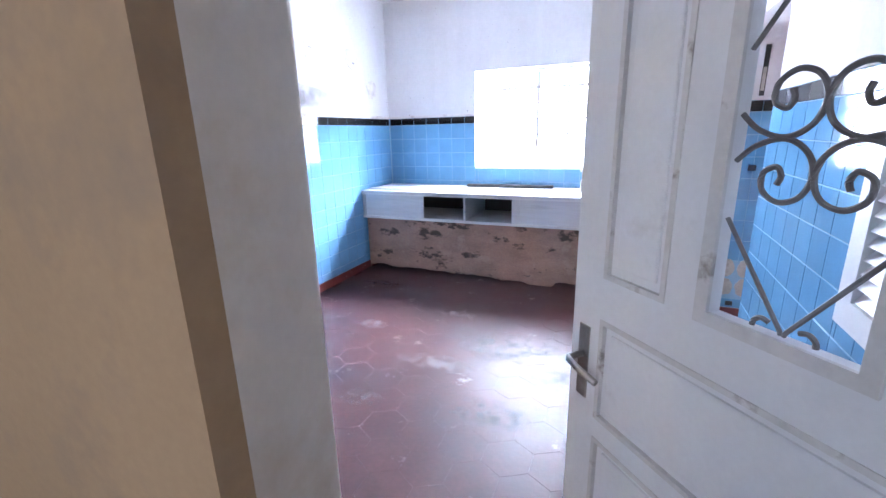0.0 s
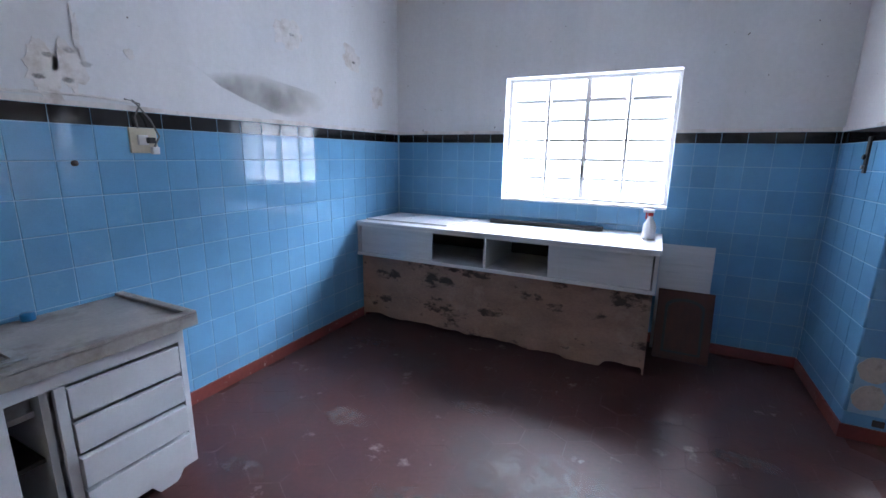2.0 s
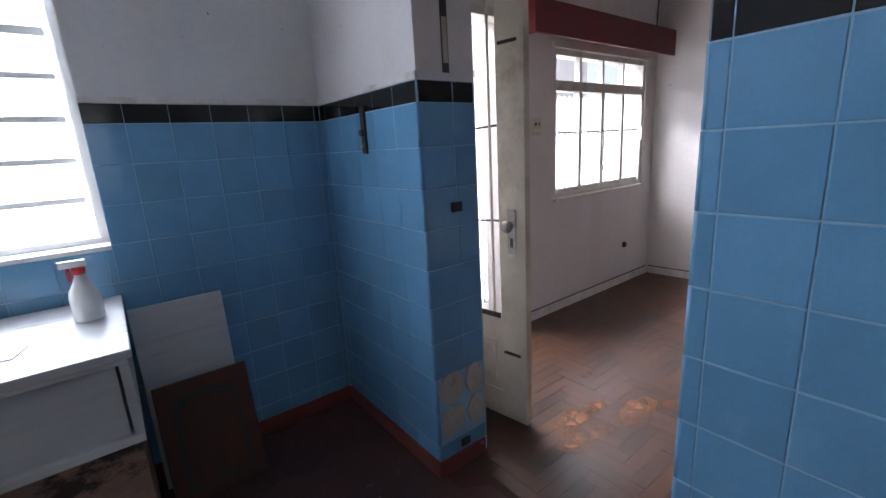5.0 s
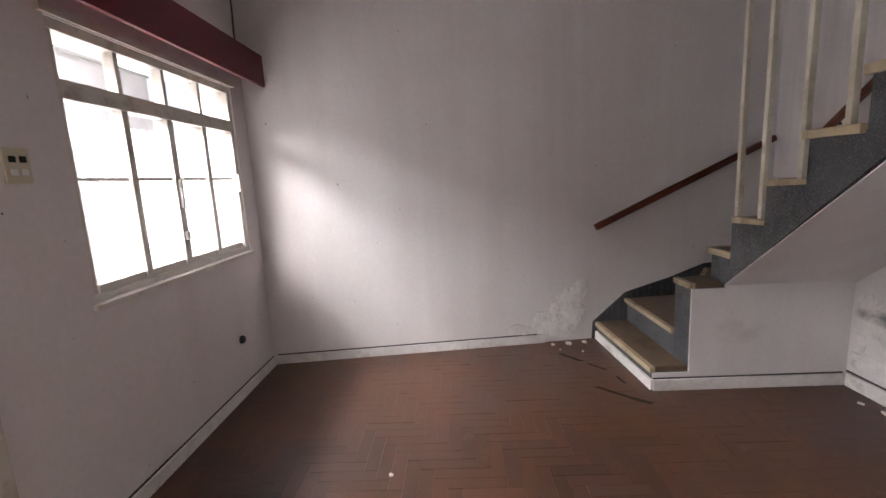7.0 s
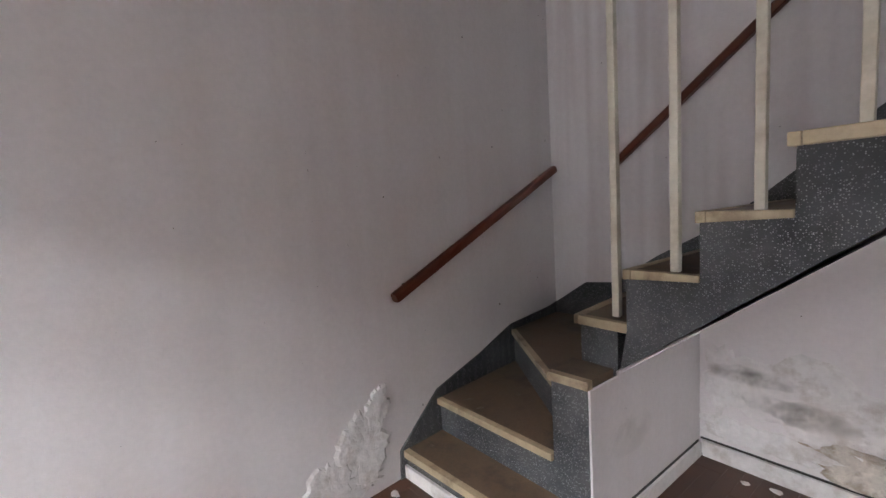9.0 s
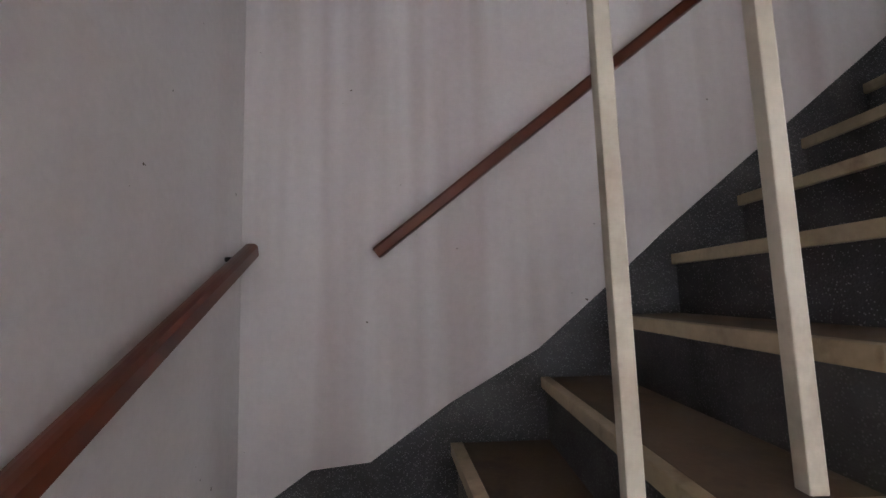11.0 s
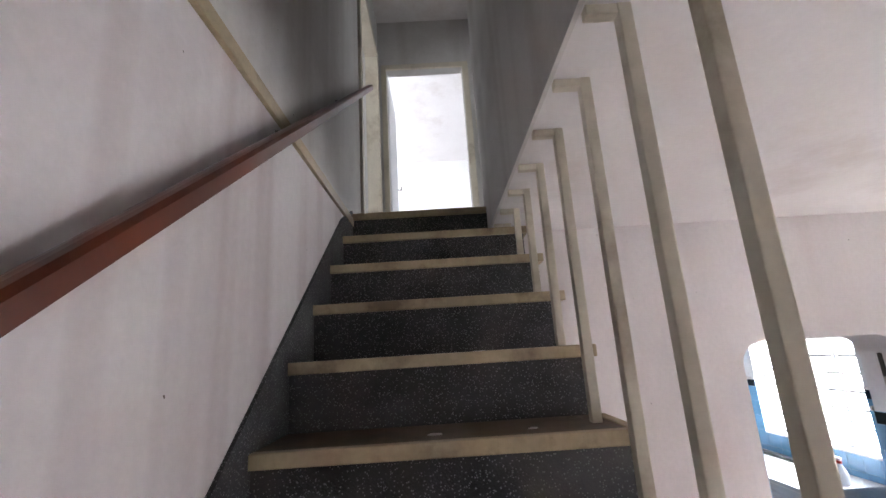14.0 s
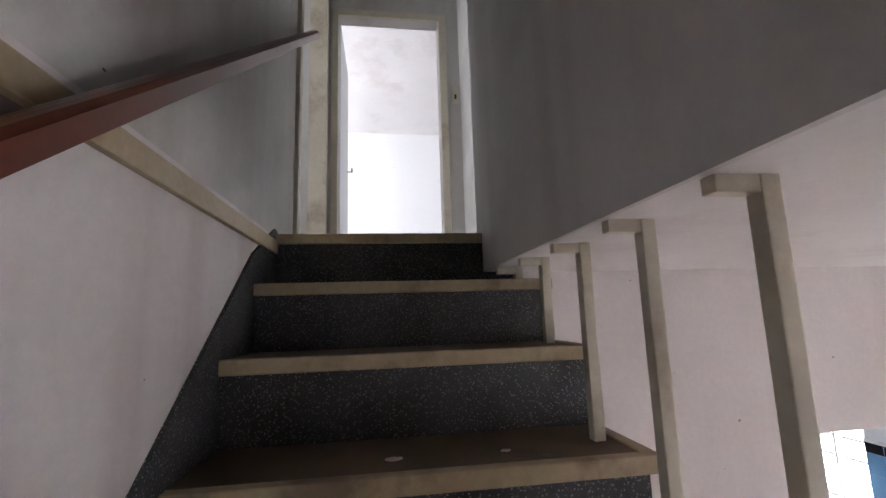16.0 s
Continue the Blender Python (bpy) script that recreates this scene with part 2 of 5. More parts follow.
M_TERR = terrazzo("dark_terrazzo")
M_TREAD = surface("brown_tread", (0.135, 0.088, 0.055), 0.55, vary=0.2, scale=5, fine=70, bump=0.25, dirt=(0.06, 0.045, 0.035), dirt_scale=4, wear=(0.26, 0.21, 0.16), wear_scale=8, wear_at=(0.63, 0.76))
M_NOSE = surface("pale_wood_nosing", (0.44, 0.35, 0.22), 0.5, vary=0.16, scale=5, fine=60, bump=0.15, dirt=(0.22, 0.16, 0.10), dirt_scale=6, wear=(0.14, 0.10, 0.07), wear_scale=22, wear_at=(0.71, 0.74))
M_RAIL = surface("dark_red_varnish", (0.125, 0.028, 0.012), 0.34, vary=0.14, scale=6, fine=60, bump=0.04, rough_vary=0.05)
M_RED = surface("dark_red_pelmet_paint", (0.125, 0.008, 0.016), 0.5, vary=0.15, scale=3, fine=60, bump=0.1)
M_IRON = surface("old_iron", (0.06, 0.055, 0.052), 0.5, metal=0.7, vary=0.2, scale=12, fine=80, bump=0.15)
M_STEEL = surface("worn_steel", (0.34, 0.33, 0.31), 0.35, metal=0.9, vary=0.18, scale=14, fine=90, bump=0.1)
M_SCROLL = surface("grey_scroll_iron", (0.16, 0.155, 0.15), 0.55, metal=0.35, vary=0.2, scale=14, fine=90, bump=0.25)
M_PLAST = surface("ivory_plastic", (0.60, 0.55, 0.42), 0.35, vary=0.05, scale=9, fine=80, bump=0.05)
M_PLASTW = surface("white_plastic", (0.78, 0.78, 0.78), 0.3, vary=0.03, scale=9, fine=80, bump=0.03)
M_PLASTR = surface("red_plastic", (0.5, 0.04, 0.03), 0.3, vary=0.05, scale=9, fine=80, bump=0.03)
M_PLASTB = surface("blue_plastic", (0.02, 0.16, 0.32), 0.35, vary=0.05, scale=9, fine=80, bump=0.03)
M_BLACKP = surface("black_plastic", (0.015, 0.015, 0.016), 0.4, vary=0.1, scale=9, fine=80, bump=0.05)
M_BROWND = surface("dark_brown_cabinet_wood", (0.085, 0.027, 0.016), 0.55, vary=0.25, scale=4, fine=60, bump=0.1, stretch=(8, 8, 1))
M_PAPER = surface("white_paper", (0.72, 0.71, 0.68), 0.8, vary=0.04, bump=0.05)
M_PEEL = surface("loose_white_plaster", (0.74, 0.71, 0.69), 0.9, vary=0.1, scale=12, fine=50, bump=0.6, dirt=(0.54, 0.49, 0.45), dirt_scale=9, dist=0.012)
M_DAMP = surface("bare_damp_plaster", (0.60, 0.54, 0.47), 0.9, vary=0.2, scale=10, fine=40, bump=0.6, dirt=(0.25, 0.18, 0.12), dirt_scale=8, dist=0.012)
M_SOOT = surface("grey_soot", (0.45, 0.42, 0.38), 0.85, vary=0.14, scale=6, fine=40, bump=0.1, dirt=(0.24, 0.215, 0.19), dirt_scale=3)
M_YARD = surface("yard_concrete", (0.52, 0.50, 0.47), 0.8, vary=0.15, scale=2, fine=30, bump=0.3)
M_GATE = surface("white_gate_paint", (0.72, 0.71, 0.70), 0.4, vary=0.05, scale=5, fine=60, bump=0.08)
M_GATEC = surface("cream_gate_paint", (0.50, 0.45, 0.36), 0.45, vary=0.08, scale=5, fine=60, bump=0.08)
M_SHEET = surface("corrugated_sheet", (0.70, 0.70, 0.71), 0.5, vary=0.07, scale=3, fine=60, bump=0.08, dirt=(0.50, 0.47, 0.43), dirt_scale=3)
M_GLASS = glass("window_glass")


def milky(name, color):
    """A pale plastic sheet that lets light through, scattered."""
    m = surface(name, color, 0.5, vary=0.05, scale=3, fine=60, bump=0.05)
    nt = m.node_tree
    t = nt.nodes.new("ShaderNodeBsdfTranslucent")
    t.inputs["Color"].default_value = (0.72, 0.72, 0.73, 1)
    mix = nt.nodes.new("ShaderNodeMixShader")
    mix.inputs[0].default_value = 0.75
    nt.links.new(nt.nodes["Principled BSDF"].outputs[0], mix.inputs[1])
    nt.links.new(t.outputs[0], mix.inputs[2])
    nt.links.new(mix.outputs[0], nt.nodes["Material Output"].inputs["Surface"])
    return m


M_MILKY = milky("milky_plastic_sheet", (0.80, 0.80, 0.80))



def see_through(mat, strength, scale, lo=0.35, hi=0.65):
    """Lets a stain fade into the wall unevenly towards its rim."""
    nt = mat.node_tree
    b = nt.nodes["Principled BSDF"]
    gen = nt.nodes.new("ShaderNodeTexCoord").outputs["Generated"]
    d = nt.nodes.new("ShaderNodeVectorMath")
    d.operation = "DISTANCE"
    nt.links.new(gen, d.inputs[0])
    d.inputs[1].default_value = (0.5, 0.5, 0.5)
    rim = ramp(nt, d.outputs["Value"], [(0.53, (1, 1, 1)), (0.69, (0, 0, 0))])
    co = nt.nodes.new("ShaderNodeNewGeometry").outputs["Position"]
    n = ramp(nt, noise_out(nt, co, scale, 6, 0.65), [(lo, (0.1, 0.1, 0.1)), (hi, (1, 1, 1))])
    nt.links.new(maths(nt, "MULTIPLY", maths(nt, "MULTIPLY", rim, n), strength), b.inputs["Alpha"])
    return mat


M_SOOT = see_through(M_SOOT, 0.45, 4.0)
M_PARQ_RAW = see_through(M_PARQ_RAW, 0.85, 11.0, 0.45, 0.58)
M_CLAYW = see_through(surface("pale_worn_clay", (0.30, 0.225, 0.21), 0.5, vary=0.3, scale=14, fine=70, bump=0.3), 0.48, 13.0, 0.46, 0.60)
M_YELLOW = see_through(surface("yellow_damp", (0.66, 0.55, 0.36), 0.85, vary=0.15, scale=9, bump=0.1), 0.14, 7.0, 0.4, 0.7)
M_BROWNST = see_through(surface("brown_damp", (0.24, 0.17, 0.11), 0.9, vary=0.2, scale=9, bump=0.3), 0.30, 8.0, 0.44, 0.66)
# ---- building helpers ----
def box(bm, x0, x1, y0, y1, z0, z1):
    vs = [bm.verts.new((x, y, z)) for x in (x0, x1) for y in (y0, y1) for z in (z0, z1)]
    for f in ((0, 1, 3, 2), (4, 6, 7, 5), (0, 4, 5, 1), (2, 3, 7, 6), (0, 2, 6, 4), (1, 5, 7, 3)):
        bm.faces.new([vs[i] for i in f])
    return vs


def boxes(*some):
    bm = bmesh.new()
    for b in some:
        box(bm, *b)
    return bm


def soft_box(x0, x1, y0, y1, z0, z1, r=0.004, seg=2):
    bm = boxes((x0, x1, y0, y1, z0, z1))
    bmesh.ops.recalc_face_normals(bm, faces=bm.faces)
    bmesh.ops.bevel(bm, geom=bm.edges[:], offset=r, segments=seg, affect="EDGES", profile=0.6)
    return bm


def extrude_poly(pts, axis, a, b, bm=None):
    """A closed outline, extruded along an axis from a to b. pts run in the other two axes, in their order."""
    bm = bm or bmesh.new()

    def at(p, v):
        return {"x": (v, p[0], p[1]), "y": (p[0], v, p[1]), "z": (p[0], p[1], v)}[axis]

    lo, hi = [bm.verts.new(at(p, a)) for p in pts], [bm.verts.new(at(p, b)) for p in pts]
    n = len(pts)
    bm.faces.new(lo)
    bm.faces.new(hi[::-1])
    for i in range(n):
        bm.faces.new((lo[i], hi[i], hi[(i + 1) % n], lo[(i + 1) % n]))
    bmesh.ops.recalc_face_normals(bm, faces=bm.faces)
    return bm


def tube(bm, path, r, sides=8, flat=1.0):
    """A round bar along a list of places."""
    rings = []
    path = [Vector(p) for p in path]
    for i, p in enumerate(path):
        d = (path[min(i + 1, len(path) - 1)] - path[max(i - 1, 0)]).normalized()
        u = d.cross(Vector((0.13, 0.31, 0.94)))
        u = (u if u.length > 0.1 else d.cross(Vector((1, 0, 0)))).normalized()
        v = d.cross(u)
        rings.append([bm.verts.new(p + r * (math.cos(2 * math.pi * k / sides) * u + flat * math.sin(2 * math.pi * k / sides) * v)) for k in range(sides)])
    for a, b in zip(rings, rings[1:]):
        for k in range(sides):
            bm.faces.new((a[k], a[(k + 1) % sides], b[(k + 1) % sides], b[k]))
    bm.faces.new(rings[0][::-1])
    bm.faces.new(rings[-1])
    return bm


def lathe(profile, sides=20, centre=(0, 0, 0), axis="z"):
    """A turned body from (radius, height) pairs."""
    bm = bmesh.new()
    rings = []
    for r, h in profile:
        ring = []
        for k in range(sides):
            a = 2 * math.pi * k / sides
            c, s = max(r, 1e-4) * math.cos(a), max(r, 1e-4) * math.sin(a)
            p = {"z": (c, s, h), "y": (c, h, s), "x": (h, c, s)}[axis]
            ring.append(bm.verts.new(Vector(centre) + Vector(p)))
        rings.append(ring)
    for a, b in zip(rings, rings[1:]):
        for k in range(sides):
            bm.faces.new((a[k], a[(k + 1) % sides], b[(k + 1) % sides], b[k]))
    bm.faces.new(rings[0][::-1])
    bm.faces.new(rings[-1])
    bmesh.ops.recalc_face_normals(bm, faces=bm.faces)
    return bm


def mesh_of(name, bm, material, smooth=False):
    bmesh.ops.recalc_face_normals(bm, faces=bm.faces)
    me = bpy.data.meshes.new(name)
    bm.to_mesh(me)
    bm.free()
    me.materials.append(material)
    if smooth:
        for p in me.polygons:
            p.use_smooth = True
    return me


def part(name, bm, material, parent, label="", smooth=False):
    ob = new(name, mesh_of(name, bm, material, smooth))
    ob.parent = parent
    if label:
        ob["label"] = label
    return ob


def thing(name, label, category, group="", at=(0, 0, 0), rz=0.0):
    ob = new(name)
    ob.empty_display_size = 0.1
    ob.matrix_world = pose(*at, 0, 0, rz)
    return tagged(ob, label, category, group)


def solid(name, bm, material, label, category, group="", kind="", smooth=False):
    return tagged(new(name, mesh_of(name, bm, material, smooth)), label, category, group, kind)


def structure(name, bm, material, label="", category=""):
    return tagged(new(name, mesh_of(name, bm, material)), label, category, "", "structure")


def blob(cx, cz, rx, rz, n=40, rough=0.35, seed=0):
    """An uneven closed outline, as of a patch of lost plaster."""
    out = []
    for k in range(n):
        a = 2 * math.pi * k / n
        s = 1 + rough * noise.noise((math.cos(a) * 1.7 + seed * 7.3, math.sin(a) * 1.7, seed)) + rough * 0.5 * noise.noise((math.cos(a) * 6 + seed, math.sin(a) * 6, seed * 3.1))
        out.append((cx + rx * s * math.cos(a), cz + rz * s * math.sin(a)))
    return out


# ---- plan ----
XW, XE, XL = -1.144, 1.888, 2.135               # kitchen west wall, partition (two faces)
XR0, XR1, XR = 4.98, 5.385, 5.40                # living east wall, which runs askew: at the north, at the south
YN, YS, YK0, YK = 5.323, 1.614, 1.30, 1.506    # north wall, stair wall, kitchen south wall (two faces)
CEIL, UP, UPC = 2.60, 2.744, 5.25               # ceiling below, landing, ceiling above
RISE, GO, X6 = 0.196, 0.2475, 4.18             # stairs: riser, going, nose of the sixth step
YU = 1.82                                      # face of the wall under the flight
YB, YT, YC = 2.468, 2.54, 2.39                            # balusters, open ends of the treads, edge of the ceiling
TILE, DADO = 0.1418, 1.484
KWIN = (-0.163, 1.025, 0.985, 1.895)
LWIN = (3.594, 4.813, 0.861, 1.877)
XDOOR = (2.235, 3.14, 2.02)                    # outer door: x from, to, height

WX = 4.62                                      # east end of the stairwell

# floors
structure("floor_kitchen_bed", boxes((XW - 0.25, XL - 0.12, -0.6, YN + 0.25, -0.12, -0.004)), M_HEXBED, "dark joint bed under the clay tiles", "floor")
structure("floor_living_bed", boxes((XL - 0.12, XR + 0.25, YS - 0.25, YN + 0.25, -0.12, -0.004)), M_PARQBED, "dark bed under the parquet", "floor")
structure("ceiling_kitchen", boxes((XW - 0.25, XL - 0.1, YK0, YN + 0.25, CEIL, CEIL + 0.1)), M_CEIL, "off-white painted kitchen ceiling", "ceiling")
structure("ceiling_living", boxes((XL - 0.1, XR + 0.25, YC, YN + 0.25, CEIL, UP), (WX, XR + 0.25, YS - 0.25, YC, CEIL, UP)), M_CEIL, "off-white painted living room ceiling", "ceiling")

# kitchen and living: outer walls
x0, x1, z0, z1 = KWIN
structure("wall_north_kitchen", boxes((XW - 0.25, x0, YN, YN + 0.25, 0, CEIL), (x1, XL - 0.12, YN, YN + 0.25, 0, CEIL), (x0, x1, YN, YN + 0.25, 0, z0), (x0, x1, YN, YN + 0.25, z1, CEIL)), M_KWALL, "white plaster kitchen wall above blue tiles", "wall")
a, b, c, d = LWIN
structure("wall_north_living", boxes((XL - 0.12, XDOOR[0], YN, YN + 0.25, 0, CEIL), (XDOOR[0], XDOOR[1], YN, YN + 0.25, XDOOR[2], CEIL), (XDOOR[1], a, YN, YN + 0.25, 0, CEIL),
    (b, XR + 0.25, YN, YN + 0.25, 0, CEIL), (a, b, YN, YN + 0.25, 0, c), (a, b, YN, YN + 0.25, d, CEIL)), M_WALL, "stained white plaster living room wall", "wall")
structure("wall_west_kitchen", boxes((XW - 0.25, XW, YK, YN, 0, CEIL)), M_KWALL, "white plaster wall with flaking paint above blue tiles", "wall")
structure("wall_east_living", extrude_poly([(XR0 + 0.25, YN), (XR0, YN), (XR1, YS - 0.25 * 0), (XR1 + 0.25, YS)], "z", 0, CEIL), M_WALL, "stained white plaster wall with vertical runs", "wall")
structure("wall_south_stair", boxes((XE, XR1 + 0.25, YS - 0.25, YS, 0, UP)), M_SWALL, "white plaster stair wall with pinkish runs", "wall")

# partition with the arched opening
OY0, OY1, SPRING = 3.68, 4.545, 1.795
arch = [(OY0, SPRING)]
for k in range(9):
    t = math.pi / 2 * k / 8
    arch.append((OY0 + 0.13 - 0.13 * math.cos(t), SPRING + 0.12 * math.sin(t)))
arch += [(OY1 - p[0] + OY0, p[1]) for p in arch[::-1]]
bm = bmesh.new()
SHUT = (1.75, 2.60, 0.80, 1.95)
extrude_poly(arch + [(OY1, CEIL), (OY0, CEIL)], "x", XE, XL, bm)
for bx in ((XE, XL, OY1, YN, 0, CEIL), (XE, XL, SHUT[1], OY0, 0, CEIL), (XE, XL, YS - 0.25, SHUT[0], 0, CEIL), (XE, XL, SHUT[0], SHUT[1], 0, SHUT[2]), (XE, XL, SHUT[0], SHUT[1], SHUT[3], CEIL), (XE + 0.12, XL, SHUT[0], SHUT[1], SHUT[2], SHUT[3])):
    box(bm, *bx)
structure("wall_partition", bm, M_WALL, "white plaster partition with an arched opening", "wall")

# kitchen south wall with the doorway, and the room the walk starts in, mostly unseen
DX0, DX1, DZ = 0.93, 1.81, 2.10
structure("wall_south_kitchen", boxes((XW - 0.25, DX0 - 0.04, 1.335, YK, 0, CEIL), (XW - 0.25, 0.968, YK0, 1.335, 0, CEIL), (DX1 + 0.03, XE, YK0, YK, 0, CEIL), (DX0 - 0.03, DX1 + 0.03, YK0, YK, DZ + 0.03, CEIL)), M_BEIGE, "beige painted wall round the kitchen doorway", "wall")
# the hall's south window is assumed, an opening for the added lamp
structure("wall_hall", boxes((XW - 0.25, XW, -0.6, YK0, 0, CEIL), (XE, XE + 0.15, -0.6, YK0, 0, CEIL), (XW - 0.25, 0.2, -0.75, -0.6, 0, CEIL), (1.6, XE + 0.15, -0.75, -0.6, 0, CEIL), (0.2, 1.6, -0.75, -0.6, 0, 0.9), (0.2, 1.6, -0.75, -0.6, 2.1, CEIL)), M_BEIGE, "plain beige walls of the unseen hall, with an added window opening", "wall")
structure("ceiling_hall", boxes((XW - 0.25, XE + 0.15, -0.75, YK0, CEIL, CEIL + 0.1)), M_CEIL, "off-white hall ceiling", "ceiling")

# above: stairwell, landing and the bright room behind it
XD = 0.765
UD = (1.695, 2.442, 4.69)
structure("floor_landing", boxes((XD - 0.1, 2.16, YS - 0.25, YC + 0.05, UP - 0.12, UP)), M_TREAD, "brown landing floor", "floor")
structure("floor_upper_room", boxes((-2.6, XD - 0.1, -1.2, 4.2, UP - 0.12, UP)), M_PARQ, "brown floor of the upper room", "floor")
# stairwell walls carry part of their shade in the plaster colour
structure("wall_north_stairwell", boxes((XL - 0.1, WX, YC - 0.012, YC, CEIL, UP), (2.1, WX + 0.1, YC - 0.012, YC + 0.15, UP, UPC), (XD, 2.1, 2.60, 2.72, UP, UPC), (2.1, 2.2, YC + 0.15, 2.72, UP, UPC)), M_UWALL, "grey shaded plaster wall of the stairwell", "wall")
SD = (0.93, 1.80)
structure("wall_south_stairwell", boxes((SD[1], WX + 0.1, YS - 0.25, YS, UP, UPC), (WX, WX + 0.1, YS, YC - 0.012, UP, UPC), (XD - 0.1, SD[0], YS - 0.25, YS, UP, UPC), (SD[0], SD[1], YS - 0.25, YS, UP + 2.0, UPC)), M_UWALL, "grey stained and shaded plaster wall beside the stairs", "wall")
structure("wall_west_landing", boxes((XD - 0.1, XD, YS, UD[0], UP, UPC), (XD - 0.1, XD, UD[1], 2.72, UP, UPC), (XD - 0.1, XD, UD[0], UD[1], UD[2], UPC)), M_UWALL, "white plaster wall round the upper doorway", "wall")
structure("ceiling_upper", boxes((-2.6, XR + 0.25, -1.2, 4.2, UPC, UPC + 0.1)), M_CEIL, "off-white upper ceiling", "ceiling")
UWIN = (-1.9, 0.2, UP + 0.9, UP + 2.1)
structure("wall_upper_room", boxes((-2.7, -2.6, -1.2, 4.2, UP, UPC), (-2.6, XD - 0.1, 4.1, 4.2, UP, UPC), (XD - 0.1, XD, 2.72, 4.2, UP, UPC), (XD - 0.1, XD, -1.2, YS - 0.25, UP, UPC),
    (-2.6, UWIN[0], -1.2, -1.1, UP, UPC), (UWIN[1], XD - 0.1, -1.2, -1.1, UP, UPC), (UWIN[0], UWIN[1], -1.2, -1.1, UP, UWIN[2]), (UWIN[0], UWIN[1], -1.2, -1.1, UWIN[3], UPC)), M_ROOM, "white plaster walls of the bright upper room", "wall")

# side room and its window are assumed, built to let light onto the landing
SWIN = (0.75, 2.05, UP + 1.0, UP + 2.1)
structure("wall_side_room", boxes((XD, SWIN[0], -1.2, -1.1, UP, UPC), (SWIN[1], 3.1, -1.2, -1.1, UP, UPC), (SWIN[0], SWIN[1], -1.2, -1.1, UP, SWIN[2]), (SWIN[0], SWIN[1], -1.2, -1.1, SWIN[3], UPC), (3.0, 3.1, -1.1, YS - 0.25, UP, UPC)), M_ROOM, "plain white walls of the added side room, out of view", "wall")
structure("floor_side_room", boxes((XD - 0.1, 3.1, -1.2, YS - 0.25, UP - 0.12, UP)), M_PARQ, "brown floor of the added side room, out of view", "floor")

# outdoors
structure("ground", boxes((-60, 70, YN + 0.25, 90, -0.2, -0.06)), M_YARD, "pale concrete yard", "ground")
structure("ground_back", boxes((-60, 70, -60, -0.8, -0.2, -0.06)), M_YARD, "pale concrete ground behind the house", "ground")


def east_x(y):
    """The askew east wall's face at y."""
    return XR0 + (XR1 - XR0) * (YN - y) / (YN - YS)


# ---- staircase ----
stairs = thing("staircase", "dark terrazzo staircase with brown treads and pale wooden nosings", "staircase")


def nose_x(n):
    return X6 - (n - 6) * GO - {5: 0.03, 6: 0.02}.get(n, 0.0)


def end_y(n):
    return YT - (0.025 if n < 7 else 0.0)


prof = []
for n in range(5, 14):
    prof += [(nose_x(n) - 0.016, (n - 1) * RISE - 0.02), (nose_x(n) - 0.016, n * RISE - 0.032)]
prof += [(nose_x(14) - 0.016, 13 * RISE - 0.02), (nose_x(14) - 0.016, 14 * RISE - 0.004), (nose_x(14) - 0.04, 14 * RISE - 0.004)]
slope = 0.79
low = [(nose_x(14) - 0.04, 0.62 + slope * (4.40 - nose_x(14) + 0.04)), (4.41, 0.612)]
bm = extrude_poly(prof + low, "y", YS + 0.002, YT - 0.022)
part("stringer", bm, M_TERR, stairs)
bm = extrude_poly([(nose_x(14) - 0.03, 0.62 + slope * (4.37 - nose_x(14)) - 0.002), (4.405, 0.609), (4.405, 0.603), (nose_x(14) - 0.03, 0.613 + slope * (4.37 - nose_x(14)) - 0.002)], "y", YS + 0.002, YT - 0.015)
part("soffit", bm, M_WALL, stairs, "white plastered underside")
for n in range(5, 14):
    x, z = nose_x(n), n * RISE
    part("tread", soft_box(nose_x(n + 1) - 0.014, x - 0.030, YS + 0.002, end_y(n) - 0.030, z - 0.032, z, 0.003), M_TREAD, stairs)
    part("nosing", soft_box(x - 0.030, x, YS + 0.002, end_y(n), z - 0.034, z + 0.002, 0.004), M_NOSE, stairs)
    part("end_nosing", soft_box(nose_x(n + 1) - 0.012, x - 0.031, end_y(n) - 0.030, end_y(n), z - 0.034, z + 0.002, 0.004), M_NOSE, stairs)
part("nosing", soft_box(nose_x(14) - 0.030, nose_x(14), YS + 0.002, YC - 0.014, UP - 0.034, UP + 0.003, 0.004), M_NOSE, stairs)

# winding foot of the stairs
ex = east_x
BX0, BX1, BY = 4.43, 4.575, 2.70
Z1, Z2, Z3, ZC, Z4 = 0.130, 0.298, 0.490, 0.615, 0.784


def winder(name, pts, z0, z1, mat):
    return part(name, extrude_poly(pts, "z", z0, z1), mat, stairs)


winder("body", [(4.43, 2.890), (ex(2.95) - 0.002, 2.945), (ex(YS) - 0.004, YS + 0.003), (4.43, YS + 0.003)], 0.0, Z1 - 0.03, M_TERR)
winder("tread", [(4.44, 2.880), (ex(2.94) - 0.004, 2.935), (ex(YS) - 0.006, YS + 0.004), (4.44, YS + 0.004)], Z1 - 0.03, Z1, M_TREAD)
winder("body", [(4.50, 2.69), (BX1 + 0.001, 2.70), (ex(2.72) - 0.004, 2.715), (ex(YS) - 0.006, YS + 0.006), (4.50, YS + 0.006)], Z1, Z2 - 0.032, M_TERR)
winder("tread", [(4.50, 2.68), (BX1 + 0.001, 2.69), (ex(2.71) - 0.004, 2.705), (ex(YS) - 0.006, YS + 0.007), (4.50, YS + 0.007)], Z2 - 0.032, Z2, M_TREAD)
